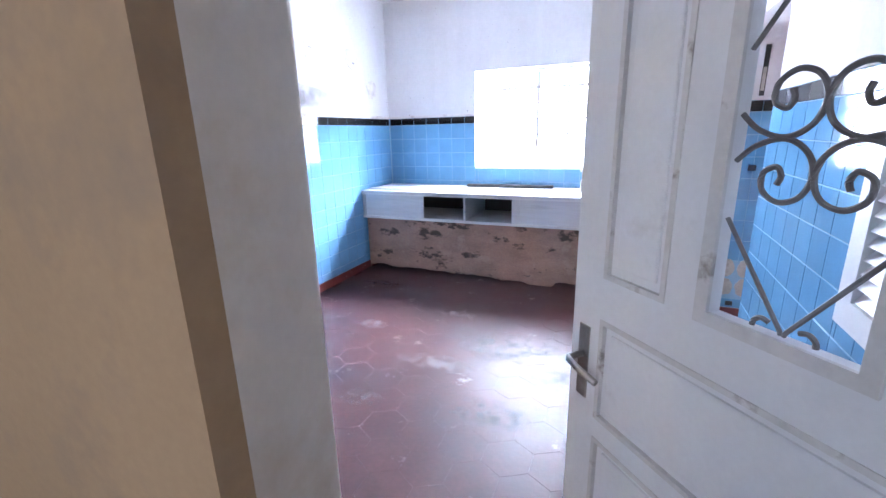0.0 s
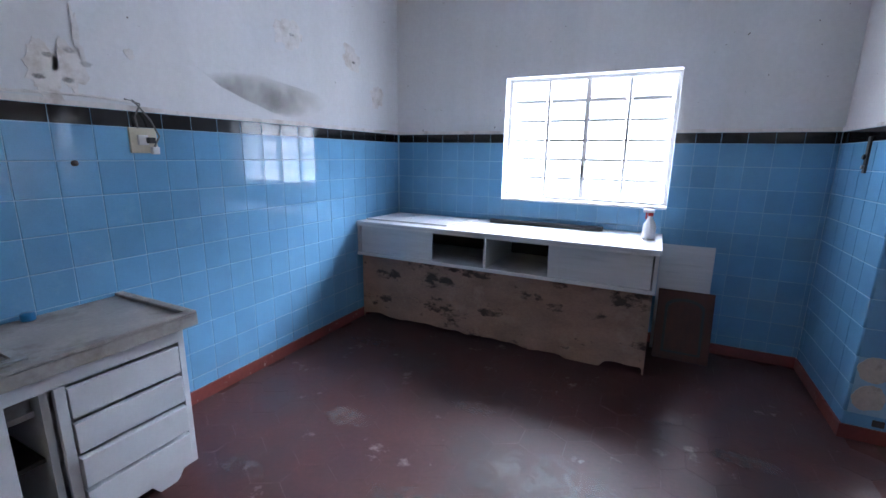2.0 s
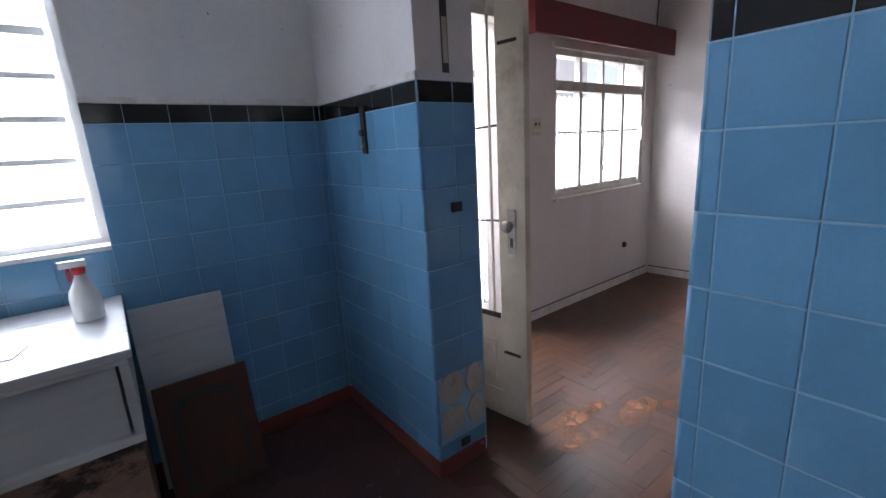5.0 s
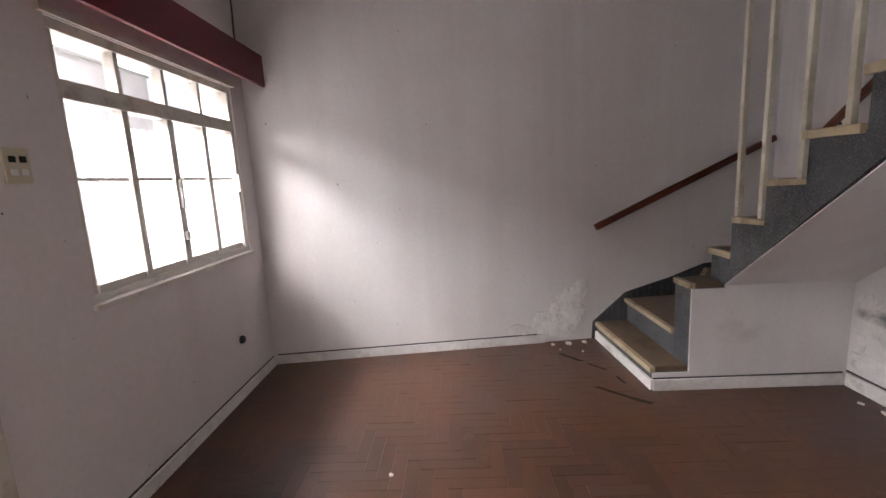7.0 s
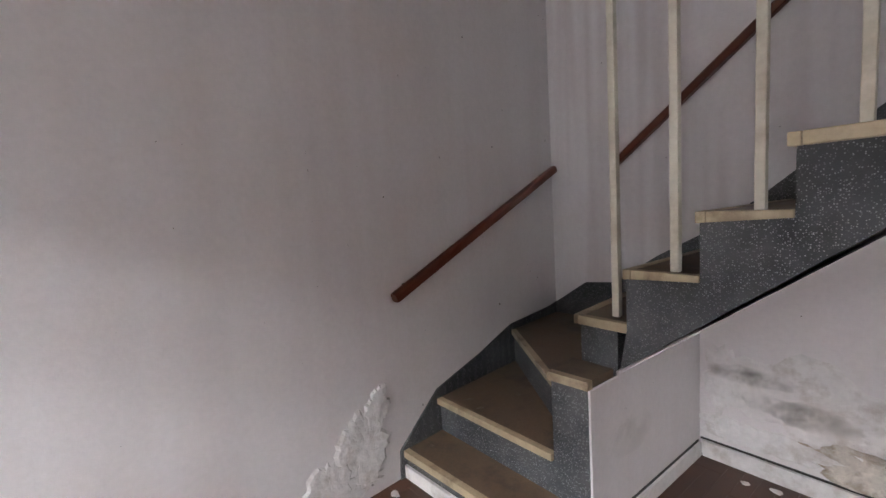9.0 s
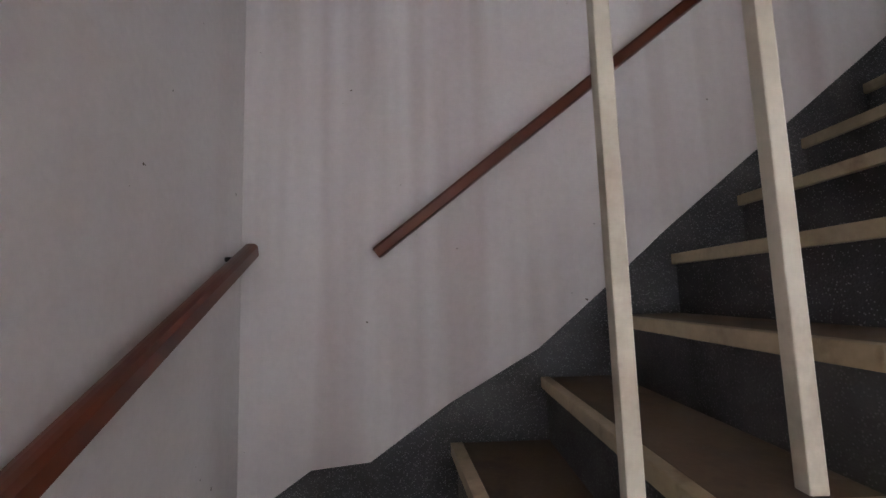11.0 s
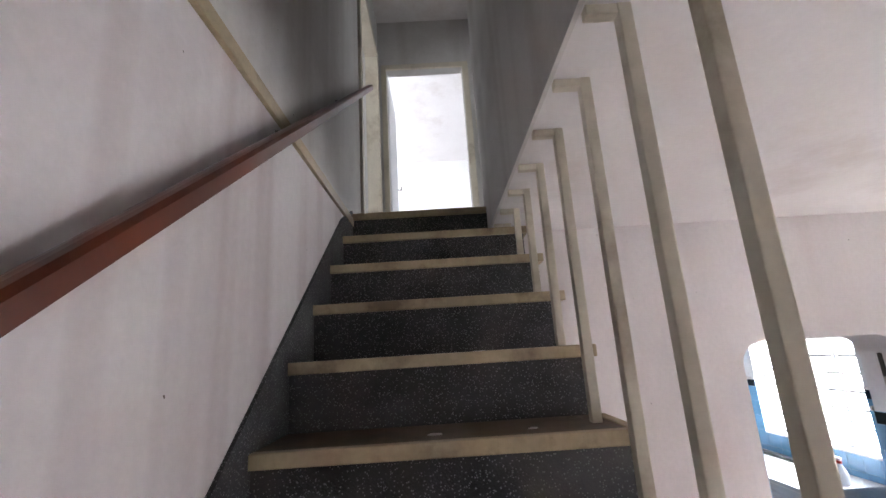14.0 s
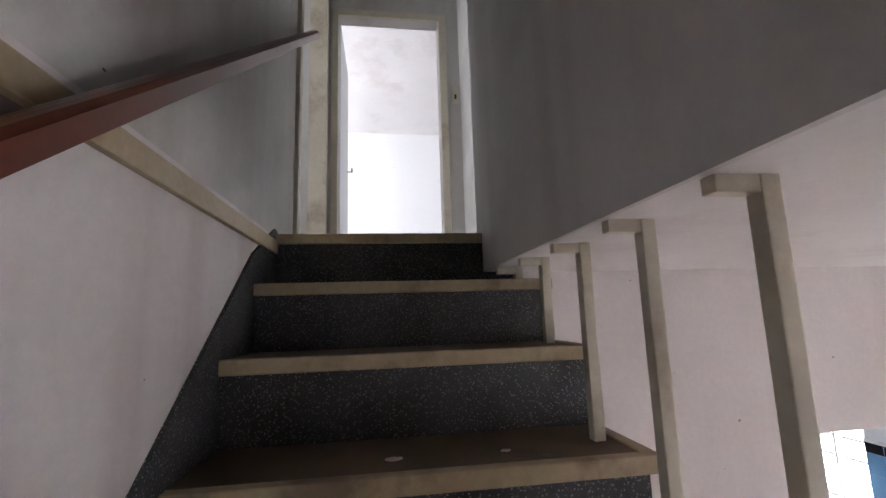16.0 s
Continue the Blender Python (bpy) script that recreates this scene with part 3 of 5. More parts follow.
winder("body", [(4.576, 2.60), (ex(2.10) - 0.004, 2.095), (ex(YS) - 0.006, YS + 0.009), (4.576, YS + 0.009)], Z2, Z3 - 0.032, M_TERR)
winder("tread", [(4.576, 2.59), (ex(2.09) - 0.004, 2.085), (ex(YS) - 0.006, YS + 0.010), (4.576, YS + 0.010)], Z3 - 0.032, Z3, M_TREAD)
winder("newel_block", [(BX0, BY - 0.006), (BX1, BY + 0.002), (BX1, 2.56), (4.52, 2.52), (BX0, 2.52)], Z1, ZC - 0.030, M_TERR)
winder("nosing", [(BX0 - 0.006, BY - 0.03), (BX0 - 0.006, BY), (BX1 + 0.01, BY + 0.012), (BX1 + 0.01, BY - 0.018)], ZC - 0.030, ZC + 0.002, M_NOSE)
winder("tread", [(BX0, BY - 0.031), (BX1 + 0.006, BY - 0.019), (BX1 + 0.03, 2.53), (BX0, 2.53)], ZC - 0.030, ZC, M_TREAD)
winder("body", [(4.431, YT - 0.045), (4.585, YT - 0.045), (4.68, YS + 0.012), (4.431, YS + 0.012)], Z3 + 0.001, Z4 - 0.032, M_TERR)
winder("tread", [(4.38, YT - 0.055), (4.57, YT - 0.055), (4.66, YS + 0.013), (4.38, YS + 0.013)], Z4 - 0.032, Z4, M_TREAD)
winder("nosing", [(4.572, YT - 0.055), (4.602, YT - 0.025), (4.70, YS + 0.014), (4.662, YS + 0.014)], Z4 - 0.034, Z4 + 0.002, M_NOSE)
part("end_nosing", soft_box(4.38, 4.585, YT - 0.055, YT - 0.025, Z4 - 0.034, Z4 + 0.002, 0.004), M_NOSE, stairs)


def strip(pa, pb, z, wide=0.03, high=0.034):
    """A wooden nosing from one place to another."""
    a, b = Vector(pa), Vector(pb)
    d = (b - a).normalized()
    nrm = Vector((d.y, -d.x)) * wide
    return extrude_poly([tuple(a), tuple(b), tuple(b + nrm), tuple(a + nrm)], "z", z - high, z + 0.002)


part("nosing", strip((4.422, 2.905), (ex(2.96) - 0.005, 2.962), Z1, 0.03, 0.03), M_NOSE, stairs)
part("nosing", strip((BX1, 2.718), (ex(2.735) - 0.005, 2.738), Z2, 0.03, 0.026), M_NOSE, stairs)
part("nosing", strip((BX1 + 0.006, 2.625), (ex(2.12) - 0.005, 2.118), Z3, 0.03, 0.026), M_NOSE, stairs)
part("plinth", extrude_poly([(4.412, 2.904), (ex(2.96) - 0.002, 2.962), (ex(2.96) - 0.002, 2.948), (4.422, 2.890)], "z", 0.0, 0.060), M_PEEL, stairs, "white painted plinth under the lowest step")
# white masonry side below the winding steps
for bx in ((4.42, 4.429, YS + 0.002, 2.889, 0.0, Z1 - 0.031), (4.42, 4.429, YS + 0.002, BY - 0.010, Z1 - 0.031, ZC - 0.031), (4.42, 4.429, YS + 0.002, YT - 0.03, ZC - 0.031, 0.602)):
    part("side_wall", boxes(bx), M_WALL, stairs, "white plaster side of the lowest steps")
# dark skirting that climbs along the walls
sk = [(2.985, 0.0), (2.978, 0.135), (2.73, 0.345), (2.40, 0.432), (2.12, 0.525), (1.70, 0.545), (YS + 0.004, 0.56), (YS + 0.004, 0.0)]
bm = bmesh.new()
lo = [bm.verts.new((ex(y) - 0.001, y, z)) for y, z in sk]
hi = [bm.verts.new((ex(y) - 0.011, y, z)) for y, z in sk]
bm.faces.new(lo[::-1]), bm.faces.new(hi)
for i in range(len(sk)):
    bm.faces.new((lo[i], hi[i], hi[(i + 1) % len(sk)], lo[(i + 1) % len(sk)]))
part("skirting", bm, M_TERR, stairs)
sk = [(ex(YS) - 0.012, 0.20), (ex(YS) - 0.012, 0.56), (5.15, 0.711), (4.96, 0.730), (4.70, 0.905)]
for n in range(5, 15):
    sk.append((nose_x(n), n * RISE + (0.092 if n < 14 else 0.02)))
sk += [(nose_x(14) - 0.03, UP + 0.012), (nose_x(14) - 0.03, UP - 0.25)]
for n in range(13, 4, -1):
    sk.append((nose_x(n) - 0.03, n * RISE - 0.26))
part("skirting", extrude_poly(sk, "y", YS + 0.001, YS + 0.011), M_TERR, stairs)

# balusters
for k, n in enumerate(range(4, 15)):
    bxp = {4: 4.464, 5: 4.235, 6: 4.005, 7: 3.795}.get(n, nose_x(n) - 0.124)
    byp = YB - (0.032 if n == 4 else 0.0)
    foot = (n * RISE if n > 4 else Z4) + 0.001 if n < 14 else UP
    if n == 14:
        break
    bl = thing("baluster", "cream painted square wooden baluster between stair tread and ceiling", "baluster", "stair balusters", (bxp, byp, foot))
    part("post", soft_box(-0.0135, 0.0135, -0.0135, 0.0135, 0.0, CEIL - foot, 0.003), M_CREAM, bl)
    part("top_bracket", soft_box(-0.012, 0.012, YC - byp + 0.002, -0.0138, CEIL - foot - 0.024, CEIL - foot - 0.001, 0.002), M_CREAM, bl)

# handrails
def rail(pts, wide, high, wall, out):
    """A moulded rail along a wall, with its small brackets."""
    t = thing("handrail", "dark red varnished wooden handrail fixed to the wall", "handrail", "stair handrails")
    a, b = Vector(pts[0]), Vector(pts[1])
    d = (b - a).normalized()
    side = Vector(out)
    up = d.cross(side) if d.cross(side).z > 0 else side.cross(d)
    bm = bmesh.new()
    rings = []
    shape = [(-0.5, -0.42), (-0.34, -0.5), (0.34, -0.5), (0.5, -0.42), (0.5, 0.25), (0.34, 0.46), (0.12, 0.5), (-0.12, 0.5), (-0.34, 0.46), (-0.5, 0.25)]
    for p in (a, a + d * 0.008, b - d * 0.008, b):
        s = 0.9 if p in (a, b) else 1.0
        rings.append([bm.verts.new(p + side * (u * wide * s) + up * (v * high * s)) for u, v in shape])
    for r0, r1 in zip(rings, rings[1:]):
        for i in range(len(shape)):
            bm.faces.new((r0[i], r0[(i + 1) % len(shape)], r1[(i + 1) % len(shape)], r1[i]))
    bm.faces.new(rings[0][::-1]), bm.faces.new(rings[-1])
    part("rail", bm, M_RAIL, t)
    length = (b - a).length
    for k in range(max(2, int(length / 0.9) + 1)):
        p = a + d * (0.10 + (length - 0.2) * k / max(1, int(length / 0.9)))
        q = p - side * wall
        bm = bmesh.new()
        tube(bm, [p - side * (wide * 0.3), p - side * wall * 0.6, q], 0.008, 6)
        part("bracket", bm, M_IRON, t)
    return t


e_dir = Vector((YN - YS, XR1 - XR0, 0)).normalized() * -1
r_lo, r_hi = (ex(2.975) - 0.05, 2.975, 0.855), (ex(1.66) - 0.05, 1.66, 1.425)
rail((r_lo, r_hi), 0.042, 0.046, 0.05, e_dir)
rail(((4.925, YS + 0.055, 1.40), (1.69, YS + 0.055, 3.888)), 0.042, 0.040, 0.055, (0, 1, 0))

# trim board along the stair wall at the upper floor's level
tagged(new("trim_board", mesh_of("trim_board", soft_box(2.17, WX, YS + 0.0005, YS + 0.016, 2.676, 2.722, 0.003), M_NOSE)), "pale wooden trim board along the stair wall", "trim", "", "structure")

# wall closing the space under the flight
structure("wall_under_stair", extrude_poly([(XL + 0.001, 0.0), (4.4185, 0.0), (4.4185, 0.588), (XL + 0.001, 2.385)], "y", YS + 0.001, YU), M_WALL, "white plaster wall crumbling with damp under the stairs", "wall")

# ---- baseboards ----
bbl = thing("baseboard", "cracked white painted baseboard with a dark joint above", "baseboard")
bbl["kind"] = "structure"


def slant(y0, y1, d0, d1, z0, z1):
    b = bmesh.new()
    v = [b.verts.new((ex(y) - d, y, z)) for y in (y0, y1) for d in (d0, d1) for z in (z0, z1)]
    for f in ((0, 1, 3, 2), (4, 6, 7, 5), (0, 4, 5, 1), (2, 3, 7, 6), (0, 2, 6, 4), (1, 5, 7, 3)):
        b.faces.new([v[i] for i in f])
    return b
part("board", slant(3.35, YN - 0.02, 0.001, 0.018, 0.0, 0.062), M_PEEL, bbl)
part("joint", slant(3.35, YN - 0.02, 0.001, 0.006, 0.062, 0.070), M_IRON, bbl)
part("board", boxes((XDOOR[1] + 0.06, ex(YN) - 0.02, YN - 0.018, YN - 0.001, 0.0, 0.062)), M_PEEL, bbl)
part("joint", boxes((XDOOR[1] + 0.06, ex(YN) - 0.02, YN - 0.006, YN - 0.001, 0.062, 0.070)), M_IRON, bbl)
part("board", boxes((XL + 0.02, 4.40, YU + 0.001, YU + 0.02, 0.0, 0.075)), M_PEEL, bbl)
part("joint", boxes((XL + 0.02, 4.413, YU + 0.001, YU + 0.006, 0.075, 0.084)), M_IRON, bbl)
part("board", boxes((4.402, 4.419, YU + 0.022, 2.889, 0.0, 0.065)), M_PEEL, bbl)
part("joint", boxes((4.414, 4.419, YU + 0.022, 2.889, 0.065, 0.073)), M_IRON, bbl)
part("board", boxes((XL + 0.001, XL + 0.018, YU + 0.021, OY0 - 0.002, 0.0, 0.065)), M_PEEL, bbl)

kb = thing("skirting_tile", "chipped red painted skirting below the blue tiles", "skirting")
kb["kind"] = "structure"
part("west_run", boxes((XW + 0.0005, XW + 0.016, YK + 0.001, YN - 0.001, 0.0, 0.07)), M_REDBASE, kb)
part("north_run", boxes((XW + 0.016, XE - 0.016, YN - 0.016, YN - 0.0005, 0.0, 0.07)), M_REDBASE, kb)
part("pier_run", boxes((XE - 0.016, XE - 0.0005, OY1 - 0.015, YN - 0.016, 0.0, 0.07)), M_REDBASE, kb)
part("pier_end", boxes((XE - 0.0005, XL - 0.02, OY1 - 0.015, OY1 - 0.0005, 0.0, 0.07)), M_REDBASE, kb)
part("east_run", boxes((XE - 0.016, XE - 0.0005, YK + 0.001, OY0 + 0.0, 0.0, 0.07)), M_REDBASE, kb)

# plaster ledge above the tiles
led = thing("dado_ledge", "uneven white plaster ledge above the black tile border", "trim")
led["kind"] = "structure"
for bx in ((XW + 0.0005, XW + 0.014, YK + 0.001, YN - 0.014, DADO, DADO + 0.022), (XW + 0.0005, KWIN[0] - 0.002, YN - 0.014, YN - 0.0005, DADO, DADO + 0.022), (KWIN[1] + 0.002, XE - 0.0005, YN - 0.014, YN - 0.0005, DADO, DADO + 0.022),
           (XE - 0.014, XE - 0.0005, OY1 - 0.013, YN - 0.014, DADO, DADO + 0.022), (XE - 0.014, XE - 0.0005, YK + 0.001, OY0, DADO, DADO + 0.018)):
    bm = boxes(bx)
    bmesh.ops.subdivide_edges(bm, edges=[e for e in bm.edges if e.calc_length() > 0.3], cuts=40)
    for v in bm.verts:
        if v.co.z > DADO + 0.01:
            v.co.z += 0.010 * noise.noise((v.co.x * 7, v.co.y * 7, 0.3))
    part("ledge", bm, M_PEEL, led)


# ---- windows ----
def pane(parent, x0, x1, y, z0, z1):
    ob = part("pane", boxes((x0, x1, y - 0.002, y + 0.002, z0, z1)), M_GLASS, parent)
    ob.visible_shadow = False
    return ob


x0, x1, z0, z1 = KWIN
wk = thing("window_1", "white steel kitchen window with small panes, closed", "window")
wk["kind"] = "structure"
yf = YN + 0.12
for bx in ((x0, x1, yf - 0.02, yf + 0.02, z0, z0 + 0.025), (x0, x1, yf - 0.02, yf + 0.02, z1 - 0.025, z1), (x0, x0 + 0.025, yf - 0.02, yf + 0.02, z0 + 0.025, z1 - 0.025), (x1 - 0.025, x1, yf - 0.02, yf + 0.02, z0 + 0.025, z1 - 0.025)):
    part("frame", boxes(bx), M_GATE, wk)
ix0, ix1, iz0, iz1 = x0 + 0.025, x1 - 0.025, z0 + 0.025, z1 - 0.025
cols = [ix0 + (ix1 - ix0) * k / 4 for k in range(5)]
rows = [iz0 + (iz1 - iz0) * k / 6 for k in range(7)]
for k in range(1, 4):
    w = 0.018 if k == 2 else 0.011
    part("mullion", soft_box(cols[k] - w, cols[k] + w, yf - 0.013, yf + 0.013, iz0, iz1, 0.002), M_GATE, wk)
for k in range(1, 6):
    w = 0.014 if k == 5 else 0.010
    for i in range(4):
        part("glazing_bar", boxes((cols[i] + 0.0185, cols[i + 1] - 0.0185, yf - 0.010, yf + 0.010, rows[k] - w, rows[k] + w)), M_GATE, wk)
for i in range(4):
    for k in range(6):
        pane(wk, cols[i] + 0.006, cols[i + 1] - 0.006, yf, rows[k] + 0.006, rows[k + 1] - 0.006)
part("latch", soft_box(cols[2] - 0.012, cols[2] + 0.012, yf - 0.04, yf - 0.014, rows[1] + 0.02, rows[1] + 0.10, 0.004), M_STEEL, wk)
part("sill", boxes((x0 + 0.001, x1 - 0.001, YN - 0.012, yf - 0.022, z0 - 0.012, z0 + 0.003)), M_KWALL, wk)

a, b, c, d = LWIN
wl = thing("window_2", "cream painted wooden window with transom lights and closed sashes", "window")
wl["kind"] = "structure"
yf = YN + 0.045
for bx in ((a, b, yf - 0.035, yf + 0.035, c, c + 0.03), (a, b, yf - 0.035, yf + 0.035, d - 0.04, d), (a, a + 0.03, yf - 0.035, yf + 0.035, c + 0.03, d - 0.04), (b - 0.035, b, yf - 0.035, yf + 0.035, c + 0.03, d - 0.04)):
    bm = soft_box(*bx, 0.004)
    part("frame", bm, M_CREAM_F, wl)
ZT0, ZT1 = 1.605, 1.675
part("transom", soft_box(a + 0.03, b - 0.035, yf - 0.038, yf + 0.03, ZT0, ZT1, 0.006), M_CREAM_F, wl)
xs = [a + 0.03 + (b - a - 0.065) * k / 4 for k in range(5)]
for k in range(1, 4):
    part("mullion", soft_box(xs[k] - 0.012, xs[k] + 0.012, yf - 0.03, yf + 0.02, ZT1, d - 0.04, 0.003), M_CREAM_F, wl)
    w = 0.022 if k == 2 else 0.018
    part("stile", soft_box(xs[k] - w, xs[k] + w, yf - 0.034, yf + 0.02, c + 0.03, ZT0, 0.004), M_CREAM_F, wl)
for k in range(4):
    pane(wl, xs[k] + 0.010, xs[k + 1] - 0.010, yf - 0.004, ZT1 - 0.004, d - 0.036)
    pane(wl, xs[k] + 0.016, xs[k + 1] - 0.016, yf - 0.004, c + 0.026, ZT0 + 0.004)
    part("glazing_bar", boxes((xs[k] + 0.018, xs[k + 1] - 0.018, yf - 0.016, yf + 0.006, 1.318, 1.330)), M_CREAM_F, wl)
    part("bottom_rail", boxes((xs[k] + 0.018, xs[k + 1] - 0.018, yf - 0.026, yf + 0.012, c + 0.03, c + 0.062)), M_CREAM_F, wl)
part("casing", boxes((a - 0.028, b + 0.02, YN - 0.016, YN - 0.001, d + 0.002, d + 0.035)), M_CREAM_F, wl)
part("sill", soft_box(a - 0.02, b + 0.02, YN - 0.022, YN + 0.008, c - 0.024, c - 0.001, 0.004), M_CREAM_F, wl)
part("bolt", soft_box(xs[2] - 0.012, xs[2] + 0.004, yf - 0.052, yf - 0.034, 1.18, 1.32, 0.003), M_STEEL, wl, "steel sash bolt")
part("bolt", soft_box(xs[2] - 0.014, xs[2] + 0.008, yf - 0.052, yf - 0.034, 1.02, 1.06, 0.003), M_STEEL, wl)
part("catch", soft_box(b - 0.038, b - 0.018, YN - 0.006, YN + 0.01, 1.24, 1.35, 0.003), M_CREAM_F, wl)

# pelmet
pel = thing("pelmet", "dark red painted wooden curtain pelmet above the window", "pelmet")
part("front_board", soft_box(3.22, ex(YN) + 0.012, YN - 0.145, YN - 0.125, 1.905, 2.10, 0.003), M_RED, pel)
part("top_board", boxes((3.22, ex(YN) + 0.004, YN - 0.125, YN - 0.001, 2.08, 2.098)), M_RED, pel)
part("end_board", boxes((3.22, 3.238, YN - 0.125, YN - 0.001, 1.905, 2.08)), M_RED, pel)

# loose cable above the pelmet, in the corner
bm = bmesh.new()
tube(bm, [(4.93, YN - 0.01, 2.12), (4.925, YN - 0.012, 2.25), (4.94, YN - 0.01, 2.36), (4.935, YN - 0.012, 2.50), (4.94, YN - 0.008, 2.60)], 0.005, 6)
solid("cable", bm, M_IRON, "thin dark cable stapled to the wall above the pelmet", "cable")

# ---- doors ----
def raised(parent, x0, x1, y0, y1, z0, z1, mat, name="panel"):
    """A fielded door panel with a sunk border."""
    part(name, soft_box(x0, x1, y0, y1, z0, z1, 0.006), mat, parent)


# kitchen door: x along the leaf from the free edge, hinge at the far end
LW, LH, LT = 0.885, 2.06, 0.035
door1 = thing("door_1", "bluish white panelled kitchen door with scrolled iron grille, standing ajar", "door", "", (1.185, 2.197, 0.008), -46.3)
door1["kind"] = "structure"
GX0, GX1, GZ0, GZ1 = 0.357, 0.588, 1.003, 1.605
HT = LT / 2
for bx in ((0, 0.10, -HT, HT, 0, LH), (0.27, GX0, -HT, HT, 0.93, LH), (GX1, 0.675, -HT, HT, 0.93, LH), (0.80, LW, -HT, HT, 0, LH), (0.10, 0.80, -HT, HT, 0.885, 0.93), (0.10, 0.80, -HT, HT, 0, 0.14), (0.10, 0.27, -HT, HT, 1.92, LH), (0.675, 0.80, -HT, HT, 1.92, LH),
           (GX0, GX1, -HT, HT, 0.93, GZ0), (GX0, GX1, -HT, HT, GZ1, LH), (0.10, 0.80, -HT, HT, 0.56, 0.615), (0.10, 0.27, -HT, HT, 0.93, 0.988), (0.675, 0.80, -HT, HT, 0.93, 0.988)):
    part("frame_member", boxes(bx), M_DOORW, door1)
for bx in ((0.10, 0.27, 0.988, 1.92), (0.675, 0.80, 0.988, 1.92), (0.10, 0.80, 0.615, 0.885), (0.10, 0.80, 0.14, 0.56)):
    part("panel", boxes((bx[0], bx[1], -0.008, 0.008, bx[2], bx[3])), M_DOORW, door1)
    part("panel_field", soft_box(bx[0] + 0.03, bx[1] - 0.03, -0.014, 0.014, bx[2] + 0.03, bx[3] - 0.03, 0.005), M_DOORW, door1)
    for s in (-1, 1):
        y0, y1 = sorted((s * 0.0085, s * 0.020))
        for m in ((bx[0], bx[0] + 0.012, bx[2], bx[3]), (bx[1] - 0.012, bx[1], bx[2], bx[3]), (bx[0] + 0.012, bx[1] - 0.012, bx[2], bx[2] + 0.012), (bx[0] + 0.012, bx[1] - 0.012, bx[3] - 0.012, bx[3])):
            part("moulding", boxes((m[0], m[1], y0, y1, m[2], m[3])), M_GRIME, door1)
for bx in ((GX0 - 0.018, GX0 + 0.006, GZ0 - 0.018, GZ1 + 0.018), (GX1 - 0.006, GX1 + 0.018, GZ0 - 0.018, GZ1 + 0.018), (GX0 + 0.006, GX1 - 0.006, GZ0 - 0.018, GZ0 + 0.006), (GX0 + 0.006, GX1 - 0.006, GZ1 - 0.006, GZ1 + 0.018)):
    part("grille_moulding", boxes((bx[0], bx[1], -0.026, -LT / 2 - 0.0005, bx[2], bx[3])), M_GRIME, door1)
gc = (GX0 + GX1) / 2


def smooth(pts, n=6):
    """A bar bent smoothly through a few places."""
    out = []
    q = [pts[0]] + list(pts) + [pts[-1]]
    for a, b, c, d in zip(q, q[1:], q[2:], q[3:]):
        for k in range(n):
            t = k / n
            out.append(tuple(0.5 * (2 * b[i] + (c[i] - a[i]) * t + (2 * a[i] - 5 * b[i] + 4 * c[i] - d[i]) * t * t + (3 * b[i] - a[i] - 3 * c[i] + d[i]) * t ** 3) for i in (0, 1)))
    return out + [pts[-1]]


# one curl: from the side it swings in to the middle, and rolls up; u from the middle, v from the centre line
curl = smooth(((0.113, 0.036), (0.085, 0.012), (0.045, 0.001), (0.012, 0.020), (0.001, 0.054), (0.014, 0.084), (0.042, 0.094), (0.066, 0.078), (0.068, 0.052), (0.050, 0.042), (0.042, 0.055), (0.046, 0.068)))
for hand in (-1, 1):
    for up in (-1, 1):
        bm = bmesh.new()
        tube(bm, [(gc + hand * u, 0.0, 1.304 + up * v) for u, v in curl], 0.0046, 6)
        part("scroll", bm, M_SCROLL, door1)
        z_in, z_out = 1.304 + up * 0.290, 1.304 + up * 0.130
        bm = bmesh.new()
        tube(bm, [(gc + hand * 0.002, 0, z_in + up * 0.006), (gc + hand * 0.004, 0, z_in), (gc + hand * 0.113, 0, z_out)], 0.0040, 6)
        part("stay", bm, M_SCROLL, door1)
        bm = bmesh.new()
        tube(bm, [(gc + hand * u, 0, 1.304 + up * (0.3 - v)) for u, v in smooth(((0.046, 0.004), (0.044, 0.014), (0.034, 0.021), (0.022, 0.018)), 4)], 0.0045, 6)
        part("leaf_curl", bm, M_SCROLL, door1)
plate = part("lock_plate", soft_box(0.030, 0.068, -LT / 2 - 0.004, -LT / 2, 0.65, 0.850, 0.002), M_STEEL, door1, "worn steel lock plate")
bm = bmesh.new()
tube(bm, [(0.048, -LT / 2 - 0.004, 0.770), (0.048, -LT / 2 - 0.045, 0.770), (0.056, -LT / 2 - 0.052, 0.769), (0.10, -LT / 2 - 0.055, 0.763), (0.155, -LT / 2 - 0.052, 0.757)], 0.0085, 10)
part("handle", bm, M_STEEL, door1, "steel lever handle", True)
part("lock_edge", boxes((-0.003, -0.0005, -0.010, 0.010, 0.70, 0.93)), M_STEEL, door1)

# its frame
fr1 = thing("doorframe_1", "cream painted wooden frame round the kitchen doorway", "door frame")
fr1["kind"] = "structure"
part("jamb", soft_box(DX0 - 0.04, DX0 - 0.010, 1.337, YK + 0.012, 0, DZ, 0.010, 3), M_JAMB, fr1)
part("jamb", soft_box(DX1, DX1 + 0.03, YK0 - 0.012, YK + 0.012, 0, DZ, 0.008, 3), M_JAMB, fr1)
part("head", soft_box(DX0 - 0.03, DX1 + 0.03, YK0 - 0.012, YK + 0.012, DZ, DZ + 0.03, 0.006), M_JAMB, fr1)
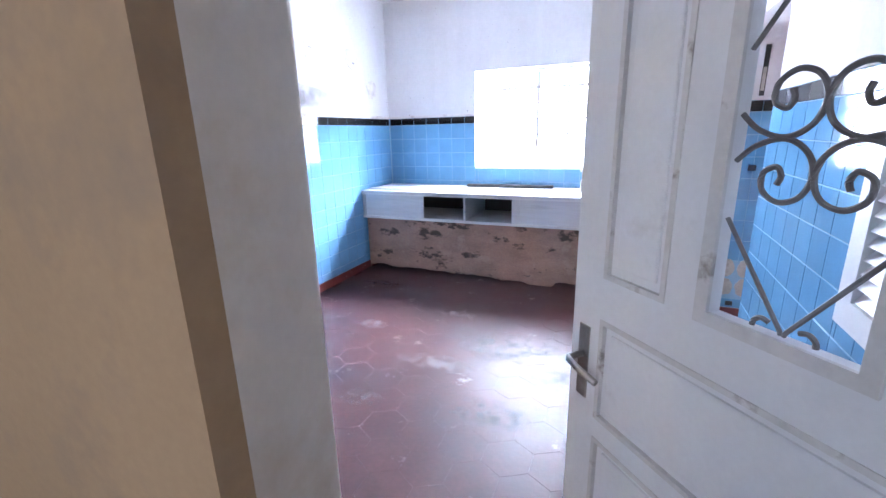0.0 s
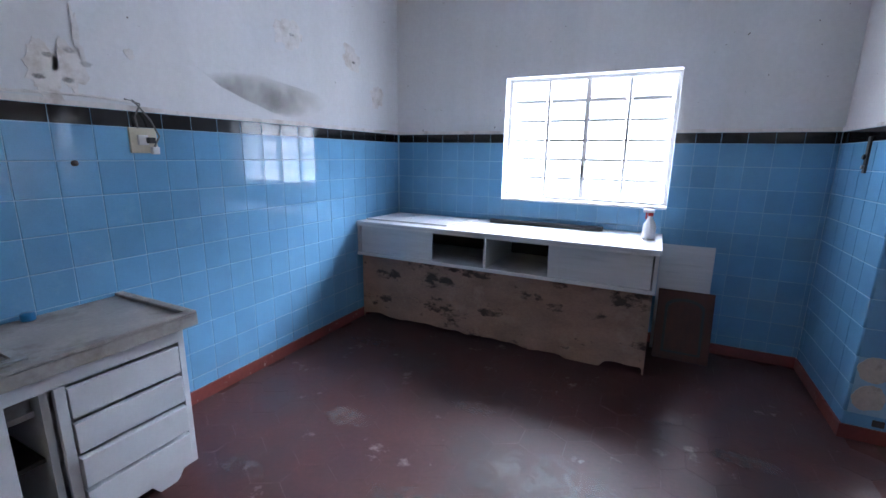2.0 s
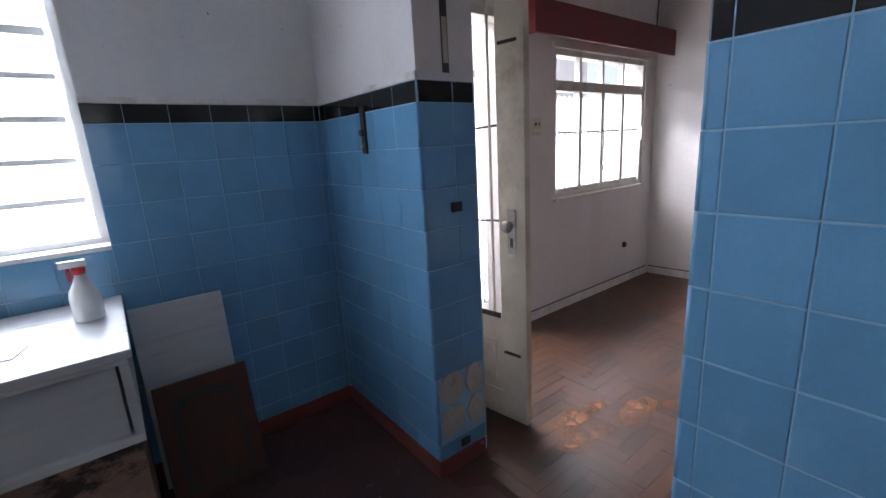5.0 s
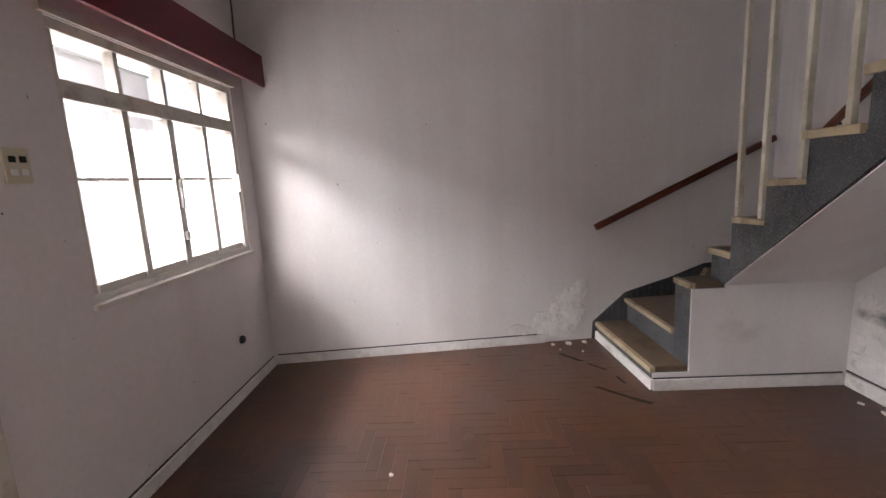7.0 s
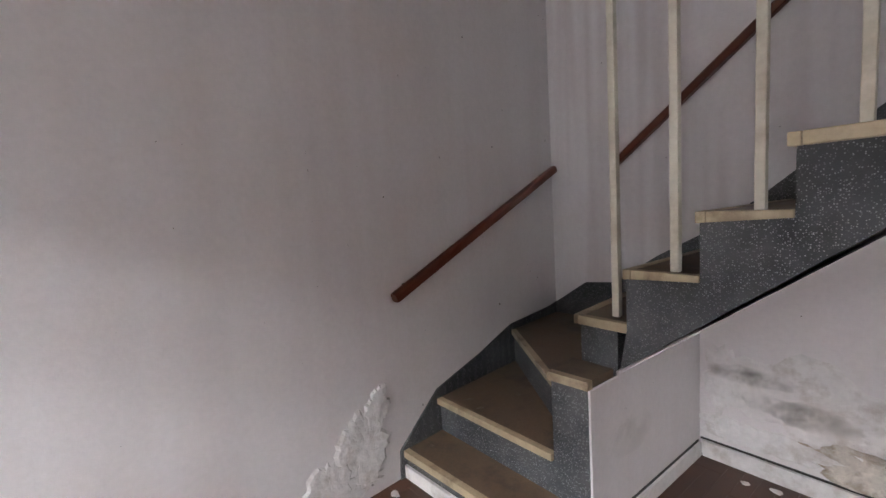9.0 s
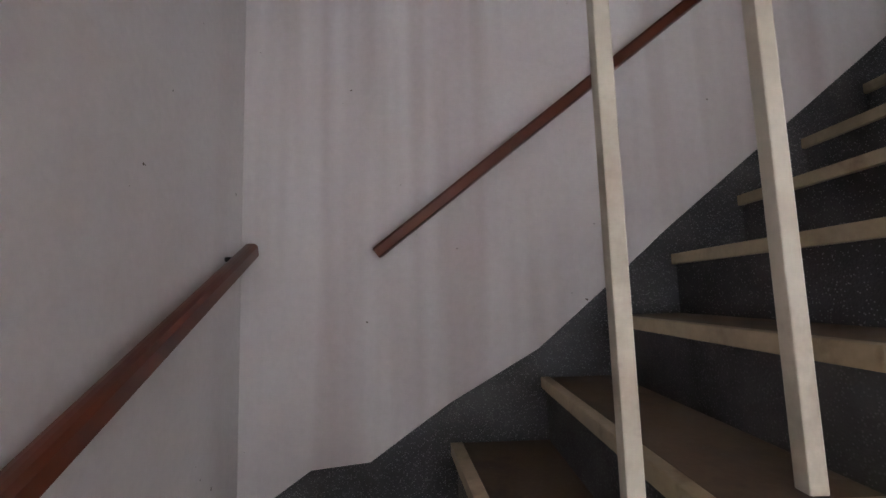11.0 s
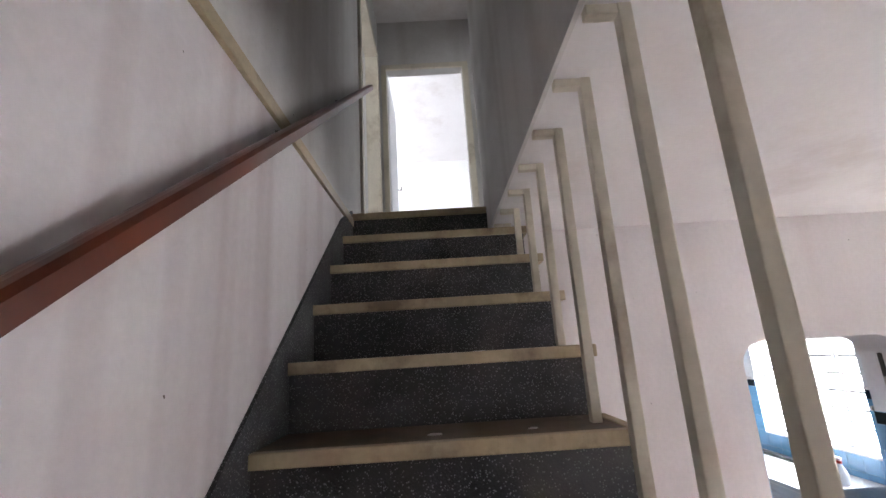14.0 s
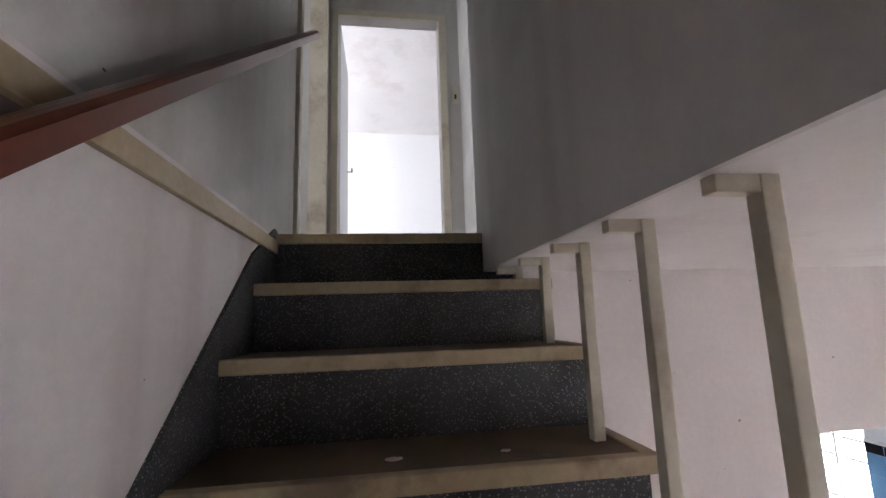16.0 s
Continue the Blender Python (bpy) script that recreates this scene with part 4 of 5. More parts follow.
part("stop", soft_box(DX1 - 0.014, DX1 - 0.0005, YK0 - 0.005, YK0 + 0.12, 0, DZ, 0.004), M_JAMB, fr1)

# outer door, standing open into the living room: x from the hinge to the free edge
OL = 0.80
door2 = thing("door_2", "worn cream outer door with barred glazed opening, standing open", "door", "", (XDOOR[0] + 0.02, YN - 0.015, 0.012), -78.0)
door2["kind"] = "structure"
ang = math.degrees(math.atan2(4.555 - (YN - 0.015), 2.375 - (XDOOR[0] + 0.02)))
door2.matrix_world = pose(XDOOR[0] + 0.02, YN - 0.015, 0.012, 0, 0, ang)
OH, P0, P1 = 1.97, 0.50, 1.84
for bx in ((0, 0.13, 0, OH), (OL - 0.13, OL, 0, OH), (0.13, OL - 0.13, 0, 0.13), (0.13, OL - 0.13, 0.42, P0), (0.13, OL - 0.13, P1, OH)):
    part("frame_member", boxes((bx[0], bx[1], -0.019, 0.019, bx[2], bx[3])), M_CREAM, door2)
part("panel", boxes((0.13, OL - 0.13, -0.008, 0.008, 0.13, 0.42)), M_CREAM, door2)
part("panel_field", soft_box(0.17, OL - 0.17, -0.015, 0.015, 0.17, 0.38, 0.006), M_CREAM, door2)
for k in range(5):
    x = 0.13 + (OL - 0.26) * (k + 0.5) / 5
    bm = bmesh.new()
    tube(bm, [(x, 0.004, P0), (x, 0.004, P1)], 0.006, 6)
    part("bar", bm, M_GATEC, door2)
for z in (0.93, 1.33):
    bm = bmesh.new()
    tube(bm, [(0.13, 0.012, z + 0.012), (OL / 2, 0.013, z - 0.008), (OL - 0.13, 0.012, z + 0.004)], 0.0055, 6)
    part("rod", bm, M_IRON, door2, "bent iron rod")
part("bottom_bead", boxes((0.13, OL - 0.13, -0.026, -0.0195, P0 - 0.004, P0 + 0.02)), M_IRON, door2)
for s in (-1, 1):
    y0, y1 = sorted((s * 0.0195, s * 0.023))
    part("lock_plate", soft_box(OL - 0.085, OL - 0.045, y0, y1, 0.80, 0.99, 0.001), M_STEEL, door2, "worn steel lock plate")
    part("knob", lathe([(0.008, 0.0), (0.009, 0.018), (0.024, 0.026), (0.027, 0.040), (0.020, 0.052), (0.001, 0.055)] if s > 0 else [(0.008, 0.0), (0.009, -0.018), (0.024, -0.026), (0.027, -0.040), (0.020, -0.052), (0.001, -0.055)], 18, (OL - 0.065, s * 0.022, 0.925), "y"), M_STEEL, door2, "round metal door knob", True)
    part("keyhole", boxes((OL - 0.072, OL - 0.058, *sorted((s * 0.0232, s * 0.0245)), 0.83, 0.87)), M_BLACKP, door2)
    for z in (0.33, 1.63):
        part("bolt_scar", soft_box(OL - 0.115, OL - 0.03, *sorted((s * 0.0195, s * 0.026)), z, z + 0.012, 0.001), M_IRON, door2)

fr2 = thing("doorframe_2", "cream painted wooden frame of the outer door", "door frame")
fr2["kind"] = "structure"
part("jamb", soft_box(XDOOR[1] - 0.001, XDOOR[1] + 0.05, YN - 0.014, YN + 0.10, 0, XDOOR[2] - 0.001, 0.005), M_CREAM_F, fr2)
part("jamb", soft_box(XDOOR[0] - 0.05, XDOOR[0] - 0.001, YN - 0.010, YN - 0.001, 0, XDOOR[2], 0.003), M_CREAM_F, fr2)
part("head", soft_box(XDOOR[0] - 0.05, XDOOR[1] + 0.05, YN - 0.014, YN + 0.10, XDOOR[2] - 0.03, XDOOR[2] + 0.02, 0.005), M_CREAM_F, fr2)

# ---- outside: gate of bars at the door, ribbed white fence ----
gate = thing("security_gate", "cream steel security gate with barred grid and ribbed sheet", "gate", "", (XDOOR[0] - 0.02, YN + 0.42, 0.0))
GW = 1.0
for k in range(11):
    x = GW * k / 10 + (0.012 if k % 2 else -0.012)
    part("upright", soft_box(x - 0.012, x + 0.012, -0.008, 0.008, 0.05, 2.1, 0.002), M_GATEC, gate)
for k in range(8):
    z = 0.62 + 0.150 * k
    part("crossbar", boxes((0.0, GW, 0.0085, 0.022, z - 0.018, z + 0.018)), M_GATEC, gate)
part("top_rail", boxes((0.0, GW, -0.03, -0.009, 1.73, 1.775)), M_IRON, gate, "dark steel top rail")
bm = bmesh.new()
prev = None
for k in range(81):
    x = GW * k / 80
    y = 0.028 + 0.008 * math.sin(2 * math.pi * k / 8)
    pair = (bm.verts.new((x, y, 0.05)), bm.verts.new((x, y, 0.62)))
    if prev:
        bm.faces.new((prev[0], pair[0], pair[1], prev[1]))
    prev = pair
bmesh.ops.solidify(bm, geom=bm.faces[:], thickness=0.002)
part("sheet", bm, M_SHEET, gate)
part("bottom_rail", boxes((0.0, GW, -0.012, 0.012, 0.0, 0.05)), M_GATE, gate)

fence = thing("fence", "white steel fence of close vertical slats outside the window", "fence", "", (3.2, YN + 0.62, -0.06))
part("back_sheet", boxes((0.0, 2.3, 0.06, 0.066, 0.0, 1.70)), M_MILKY, fence, "milky translucent plastic sheet")
for k in range(30):
    x = 0.03 + 2.24 * k / 29
    part("slat", soft_box(x - 0.013, x + 0.013, -0.006, 0.010, 0.0, 1.72, 0.003), M_GATE, fence)
for z in (0.15, 1.38, 1.66):
    part("fence_rail", boxes((0.0, 2.3, 0.012, 0.055, z, z + 0.035)), M_GATE, fence)
fpost = [part("post", soft_box(x - 0.03, x + 0.03, 0.07, 0.13, 0.0, 1.78, 0.004), M_GATE, fence) for x in (0.04, 2.26)]

yw = thing("yard_wall", "pale rendered yard wall facing the house", "wall", "", (-4.0, 9.4, -0.06))
part("masonry", boxes((0, 14, 0, 0.18, 0, 3.35)), M_WALL, yw)
part("coping", boxes((-0.02, 14.02, -0.03, 0.21, 3.35, 3.41)), M_YARD, yw)

# ---- louvred shutter in the kitchen's east wall ----
sh = thing("louvre_shutter", "white painted louvred shutter set in the tiled wall", "shutter")
a0, a1, b0, b1 = SHUT
for bx in ((a0 - 0.03, a0 + 0.05, b0 - 0.03, b1 + 0.03), (a1 - 0.05, a1 + 0.03, b0 - 0.03, b1 + 0.03), (a0 + 0.05, a1 - 0.05, b0 - 0.03, b0 + 0.05), (a0 + 0.05, a1 - 0.05, b1 - 0.05, b1 + 0.03)):
    part("frame", boxes((XE - 0.022, XE + 0.02, *bx)), M_GATE, sh)
nl = 26
for k in range(nl):
    z = b0 + 0.055 + (b1 - b0 - 0.11) * k / nl
    bm = extrude_poly([(XE - 0.016, z), (XE - 0.012, z - 0.003), (XE + 0.016, z + 0.036), (XE + 0.012, z + 0.039)], "y", a0 + 0.051, a1 - 0.051)
    part("slat", bm, M_GATE, sh)

# ---- upper doorways ----
def casing(name, label, pieces):
    t = thing(name, label, "door frame")
    t["kind"] = "structure"
    for bx in pieces:
        part("casing", soft_box(*bx, 0.005), M_CREAM, t)
    return t


casing("doorframe_3", "cream painted frame of the upper doorway", ((XD - 0.105, XD + 0.02, UD[0] - 0.05, UD[0] - 0.001, UP, UD[2] + 0.055), (XD - 0.105, XD + 0.02, UD[1] + 0.001, UD[1] + 0.06, UP, UD[2] + 0.055), (XD - 0.105, XD + 0.02, UD[0] - 0.001, UD[1] + 0.001, UD[2] + 0.002, UD[2] + 0.055)))
casing("doorframe_4", "cream painted frame of the side door on the landing", ((SD[1] - 0.002, SD[1] + 0.06, YS - 0.1, YS + 0.02, UP, UP + 2.05), (SD[0] - 0.06, SD[0] + 0.002, YS - 0.1, YS + 0.02, UP, UP + 2.05), (SD[0] + 0.002, SD[1] - 0.002, YS - 0.1, YS + 0.02, UP + 1.99, UP + 2.05)))
d4 = thing("door_4", "grey-blue painted flush door opened into the side room", "door")
d4["kind"] = "structure"
part("leaf", soft_box(SD[0] + 0.004, SD[0] + 0.039, YS - 1.11, YS - 0.255, UP + 0.004, UP + 1.985, 0.003), M_DOORW, d4)
part("knob", lathe([(0.01, -0.025), (0.01, 0.0), (0.025, 0.01), (0.022, 0.03), (0.001, 0.035)], 16, (SD[0] + 0.064, YS - 1.03, UP + 0.95), "x"), M_STEEL, d4, "", True)
d3 = thing("door_3", "white painted door opened flat against the upper room's wall", "door")
d3["kind"] = "structure"
part("leaf", soft_box(XD - 0.86, XD - 0.11, UD[0] - 0.03, UD[0] + 0.004, UP + 0.004, UP + 1.98, 0.003), M_DOORW, d3)
bm = bmesh.new()
tube(bm, [(XD - 0.79, UD[0] + 0.004, UP + 1.0), (XD - 0.79, UD[0] + 0.045, UP + 1.0), (XD - 0.69, UD[0] + 0.05, UP + 0.998)], 0.008, 8)
part("handle", bm, M_STEEL, d3)

# ---- kitchen things ----
cab = thing("kitchen_cabinet", "long low kitchen cabinet, white laminate top box over torn brown hardboard", "cabinet")
cx0, cx1, cy0, cy1 = XW + 0.014, 1.010, 4.70, YN - 0.018
part("worktop", soft_box(cx0, cx1 + 0.012, cy0 - 0.012, cy1, 0.778, 0.803, 0.004), M_LAM, cab)
part("floor_board", boxes((cx0, cx1, cy0, cy1, 0.535, 0.555)), M_LAM, cab)
part("end_panel", boxes((cx0, cx0 + 0.022, cy0, cy1, 0.555, 0.778)), M_LAM, cab)
part("end_panel", boxes((cx1 - 0.022, cx1, cy0, cy1, 0.555, 0.778)), M_LAM, cab)
# back panel coloured near black for the shade inside the box
part("back_panel", boxes((cx0 + 0.022, cx1 - 0.022, cy1 - 0.012, cy1, 0.555, 0.778)), M_RECESS_SHADE, cab)
part("divider", soft_box(-0.068, -0.050, cy0, cy1 - 0.012, 0.555, 0.778, 0.002), M_LAM, cab)
part("face_rail", soft_box(cx0, cx1, cy0 - 0.008, cy0 - 0.0005, 0.532, 0.556, 0.002), M_GATE, cab)
part("face_rail", soft_box(cx0, cx1, cy0 - 0.008, cy0 - 0.0005, 0.764, 0.778, 0.002), M_GATE, cab)
part("sliding_door", soft_box(cx0 + 0.03, -0.470, cy0 + 0.010, cy0 + 0.022, 0.557, 0.763, 0.002), M_LAM, cab, "white laminate sliding door")
part("sliding_door", soft_box(0.372, cx1 - 0.03, cy0 + 0.010, cy0 + 0.022, 0.557, 0.763, 0.002), M_LAM, cab, "white laminate sliding door")
part("sliding_door_edge", soft_box(0.376, 0.44, cy0 + 0.003, cy0 + 0.009, 0.557, 0.763, 0.001), M_LAM, cab)
# torn hardboard apron: lower edge eaten away
low = [(cx1 - 0.012, 0.0)]
for k in range(60):
    x = cx1 - 0.012 - (cx1 - cx0 - 0.03) * (k + 0.5) / 60
    gap = 0.035 + 0.03 * noise.noise((x * 3.1, 0.2, 0.5)) + 0.02 * noise.noise((x * 11, 2.2, 0.5))
    if 0.50 < x < 0.74:
        gap = 0.002
    elif 0.74 <= x < 0.95:
        gap = 0.05 + 0.015 * noise.noise((x * 20, 0, 0))
    low.append((x, max(0.002, gap)))
low.append((cx0 + 0.018, 0.0))
part("apron", extrude_poly(low + [(cx0 + 0.018, 0.534), (cx1 - 0.012, 0.534)], "y", cy0 + 0.034, cy0 + 0.042), M_CHIP, cab, "torn brown hardboard apron with dark tears")
part("side_apron", boxes((cx1 - 0.022, cx1 - 0.013, cy0 + 0.044, cy1, 0.0, 0.534)), M_CHIP, cab)
for k, (x, z, w) in enumerate(((-0.62, 0.21, 0.5), (0.62, 0.36, 0.12), (-0.20, 0.24, 0.05), (0.80, 0.16, 0.15))):
    part("torn_flake", extrude_poly(blob(x, z, w / 2, 0.012 + 0.008 * (k % 2), 24, 0.5, k), "y", cy0 + 0.0295, cy0 + 0.0335), M_CHIP, cab)

pnl = thing("laminate_sheet", "loose white laminate sheet lying on the cabinet", "panel", "", (0, 0, 0.8035))
bm = extrude_poly([(-1.10, 4.78), (-0.40, 4.80), (-0.30, 5.17), (-1.02, 5.20)], "z", 0.0, 0.012)
part("board", bm, M_LAM, pnl)
st = thing("dark_strip", "dark grey plastic strip lying along the back of the cabinet", "strip", "", (0.22, 5.20, 0.8035), 2.0)
part("profile", soft_box(-0.42, 0.42, -0.03, 0.03, 0.0, 0.028, 0.008), M_BLACKP, st)
for k, (x, y, rz) in enumerate(((0.62, 4.86, 8), (0.72, 4.90, -14))):
    pp = thing("paper_sheet", "small white paper scrap on the cabinet top", "paper", "paper scraps", (x, y, 0.8036 + 0.002 * k), rz)
    part("sheet", boxes((-0.075, 0.075, -0.05, 0.05, 0.0, 0.0012)), M_PAPER, pp)

sb = thing("spray_bottle", "white plastic spray bottle with a red trigger head", "bottle", "", (0.935, 5.06, 0.804))
part("body", lathe([(0.036, 0.0), (0.040, 0.006), (0.040, 0.075), (0.036, 0.095), (0.020, 0.125), (0.014, 0.140), (0.014, 0.150)], 20), M_PLASTW, sb, "", True)
part("collar", lathe([(0.017, 0.148), (0.017, 0.166), (0.012, 0.170)], 16), M_PLASTR, sb, "red collar")
part("head", soft_box(-0.045, 0.022, -0.011, 0.011, 0.170, 0.192, 0.004), M_PLASTW, sb)
part("trigger", soft_box(-0.030, -0.020, -0.006, 0.006, 0.128, 0.171, 0.002), M_PLASTR, sb, "red trigger")

wbd = thing("leaning_board", "white laminate board standing behind a brown cabinet door", "board", "", (1.20, 5.255, 0.0), 0)
wbd.matrix_world = pose(1.195, 5.22, 0.0, -5, 0, 0)
part("board", soft_box(-0.17, 0.15, -0.009, 0.009, 0.0, 0.745, 0.002), M_LAM, wbd)
bcd = thing("cabinet_door", "loose dark brown cabinet door with arched panel leaning on a board", "door", "", (1.21, 5.0, 0.0))
bcd.matrix_world = pose(1.205, 5.065, 0.002, -14, 0, 0)
part("board", soft_box(-0.165, 0.165, -0.010, 0.008, 0.0, 0.465, 0.004), M_BROWND, bcd)
arc = [(-0.10, 0.06), (0.10, 0.06), (0.10, 0.34)] + [(0.10 * math.cos(t), 0.34 + 0.055 * math.sin(t)) for t in [math.pi * k / 12 for k in range(1, 12)]] + [(-0.10, 0.34)]
# groove is not cut: its shade is a thin dark plate
part("groove", extrude_poly([(x * 1.16, 0.2 + (z - 0.2) * 1.10) for x, z in arc], "y", -0.0112, -0.0102), M_RECESS_SHADE, bcd, "thin dark plate drawing the shade of a sunk groove")
part("arched_panel", extrude_poly(arc, "y", -0.019, -0.0114), M_BROWND, bcd)

# sink: low painted base with drawers, cement top with a basin
sk_ = thing("sink_cabinet", "white painted wooden sink base with four drawers and a sliding door", "cabinet")
sx0, sx1, sy0, sy1, st_z = XW + 0.016, -0.665, YK + 0.01, 2.965, 0.645
for bx in ((sx0, sx1, sy1 - 0.022, sy1, 0.045, st_z), (sx0, sx1, sy0, sy0 + 0.022, 0.045, st_z), (sx0, sx1 - 0.02, sy0 + 0.022, sy1 - 0.022, 0.045, 0.065), (sx0, sx0 + 0.012, sy0 + 0.022, sy1 - 0.022, 0.065, st_z), (sx0, sx1 - 0.02, 2.515, 2.535, 0.065, st_z)):
    part("carcass", boxes(bx), M_WHITEP, sk_)
part("apron_rail", soft_box(sx1 - 0.018, sx1 + 0.002, sy0, sy1 - 0.0005, 0.585, st_z, 0.002), M_WHITEP, sk_)
part("bottom_rail", soft_box(sx1 - 0.018, sx1 + 0.001, sy0, sy1 - 0.0005, 0.045, 0.072, 0.002), M_WHITEP, sk_)
part("stile", soft_box(sx1 - 0.018, sx1 + 0.001, 2.545, 2.575, 0.072, 0.585, 0.002), M_WHITEP, sk_)
for k in range(4):
    z0_, out = 0.078 + 0.127 * k, (0.012, 0.016, 0.005, 0.002)[k]
    dr = part("drawer", soft_box(sx1 - 0.016, sx1 + out, 2.580, sy1 - 0.026, z0_, z0_ + 0.109, 0.003), M_WHITEP, sk_, "white drawer front")
part("sliding_door", soft_box(sx1 - 0.034, sx1 - 0.020, sy0 + 0.024, 2.435, 0.066, 0.60, 0.002), M_WHITEP, sk_, "white sliding door, pushed aside")
# shelf takes the same painted shade as the other cabinet's back
part("shelf", boxes((sx0 + 0.012, sx1 - 0.05, sy0 + 0.022, 2.513, 0.33, 0.345)), M_RECESS_SHADE, sk_)
for y in (2.84, 1.75):
    bm = extrude_poly([(y - 0.06, 0.044), (y + 0.07, 0.044), (y + 0.05, 0.012), (y + 0.035, 0.0), (y - 0.03, 0.0), (y - 0.045, 0.02)], "x", sx1 - 0.05, sx1 - 0.006)
    part("foot", bm, M_WHITEP, sk_)
    bm = extrude_poly([(y - 0.06, 0.044), (y + 0.07, 0.044), (y + 0.05, 0.0), (y - 0.03, 0.0)], "x", sx0 + 0.01, sx0 + 0.05)
    part("foot", bm, M_WHITEP, sk_)

top = thing("kitchen_sink", "worn grey cement sink top with raised rim and basin", "sink")
tx0, tx1, ty0, ty1 = XW + 0.013, -0.625, YK + 0.006, 3.005
BAS = (-1.02, -0.74, 1.95, 2.49)
zt = 0.645
for bx in ((tx0, BAS[0], ty0, ty1), (BAS[1], tx1, ty0, ty1), (BAS[0], BAS[1], ty0, BAS[2]), (BAS[0], BAS[1], BAS[3], ty1)):
    part("slab", boxes((bx[0], bx[1], bx[2], bx[3], zt + 0.001, zt + 0.045)), M_CEMENT, top)
part("rim", soft_box(tx1 - 0.035, tx1, ty0, ty1, zt + 0.0455, zt + 0.060, 0.006), M_CEMENT, top)
part("rim", soft_box(tx0, tx1 - 0.036, ty1 - 0.035, ty1, zt + 0.0455, zt + 0.060, 0.006), M_CEMENT, top)
for bx in ((BAS[0] - 0.02, BAS[0] - 0.001, BAS[2], BAS[3], zt - 0.13, zt), (BAS[1] + 0.001, BAS[1] + 0.02, BAS[2], BAS[3], zt - 0.13, zt), (BAS[0], BAS[1], BAS[2] - 0.02, BAS[2] - 0.001, zt - 0.13, zt), (BAS[0], BAS[1], BAS[3] + 0.001, BAS[3] + 0.02, zt - 0.13, zt), (BAS[0] - 0.02, BAS[1] + 0.02, BAS[2] - 0.02, BAS[3] + 0.02, zt - 0.15, zt - 0.131)):
    part("basin", boxes(bx), M_CEMENT, top)
for bx in ((BAS[0] - 0.03, BAS[0], BAS[2] - 0.03, BAS[3] + 0.03), (BAS[1], BAS[1] + 0.03, BAS[2] - 0.03, BAS[3] + 0.03), (BAS[0], BAS[1], BAS[3], BAS[3] + 0.03), (BAS[0], BAS[1], BAS[2] - 0.03, BAS[2])):
    part("basin_lip", soft_box(*bx, zt + 0.0455, zt + 0.053, 0.003), M_CEMENT, top)
cap = thing("bottle_cap", "small blue plastic cap on the sink top", "cap", "", (-1.10, 2.665, zt + 0.0457))
part("cap", lathe([(0.022, 0.0), (0.023, 0.004), (0.023, 0.022), (0.020, 0.027), (0.001, 0.028)], 18), M_PLASTB, cap, "", True)

# wall fittings of the kitchen
ot = thing("wall_outlet", "ivory surface outlet with a dangling plug and bent cables", "outlet", "", (XW + 0.0075, 3.175, 1.36))
part("plate", soft_box(0, 0.012, -0.058, 0.058, -0.055, 0.055, 0.004), M_PLAST, ot)
part("socket", soft_box(0.012, 0.026, -0.030, 0.012, -0.020, 0.024, 0.004), M_PLASTW, ot)
part("plug", soft_box(0.026, 0.050, 0.000, 0.030, -0.012, 0.014, 0.004), M_BLACKP, ot)
part("adaptor", soft_box(0.012, 0.036, 0.020, 0.052, -0.060, -0.026, 0.006), M_PLASTW, ot)
for pts in (((0.012, -0.02, 0.052), (0.018, -0.03, 0.10), (0.014, 0.00, 0.155), (0.012, -0.06, 0.17)), ((0.03, 0.03, -0.03), (0.035, 0.055, 0.02), (0.025, 0.03, 0.09), (0.012, -0.01, 0.15), (0.010, -0.03, 0.17))):
    bm = bmesh.new()
    fine_ = []
    for i in range(len(pts) - 1):
        for k in range(4):
            fine_.append(Vector(pts[i]).lerp(Vector(pts[i + 1]), k / 4))
    tube(bm, fine_ + [Vector(pts[-1])], 0.004, 6)
    part("cable", bm, M_SCROLL, ot)
bm = bmesh.new()
tube(bm, [(XW + 0.020, y, DADO + 0.036 + 0.006 * math.sin(y * 9)) for y in [YK + 0.02 + (3.12 - YK) * k / 24 for k in range(25)]], 0.006, 6)
solid("wall_cable", bm, M_PEEL, "painted cable clipped along the tile ledge", "cable")
for z, y, r in ((0.94, 2.334, 0.016), (1.035, 2.30, 0.010)):
    ps = thing("pipe_stub", "short capped metal water pipe end in the tiles", "pipe", "pipe ends", (XW + 0.007, y, z))
    part("flange", lathe([(0.030, 0.0), (0.028, 0.006), (0.018, 0.008)], 18, (0, 0, 0), "x"), M_IRON, ps)
    part("pipe", lathe([(r, 0.008), (r, 0.045), (r * 0.7, 0.05)], 16, (0, 0, 0), "x"), M_STEEL, ps, "", True)
for y in (2.671, 2.904):
    hk = thing("wall_plug", "old rusty wall plug remaining in the tiles", "wall plug", "wall plugs", (XW + 0.0075, y, 1.263))
    part("plug", lathe([(0.012, 0.0), (0.012, 0.010), (0.004, 0.014)], 10, (0, 0, 0), "x"), M_IRON, hk)
lb = thing("iron_latch", "black iron latch hanging on the tiled pier", "latch", "", (XE - 0.008, 4.90, 1.31))
part("plate", soft_box(-0.010, 0, -0.016, 0.016, -0.05, 0.13, 0.003), M_IRON, lb)
part("staple", lathe([(0.012, -0.022), (0.014, -0.012), (0.010, -0.010)], 12, (0, 0, 0.03), "x"), M_IRON, lb)
part("pin", lathe([(0.010, -0.020), (0.010, -0.010)], 10, (0, 0, -0.02), "x"), M_STEEL, lb)
sw = thing("pier_switch", "small dark broken switch on the pier", "switch", "", (2.02, OY1 - 0.008, 1.06))
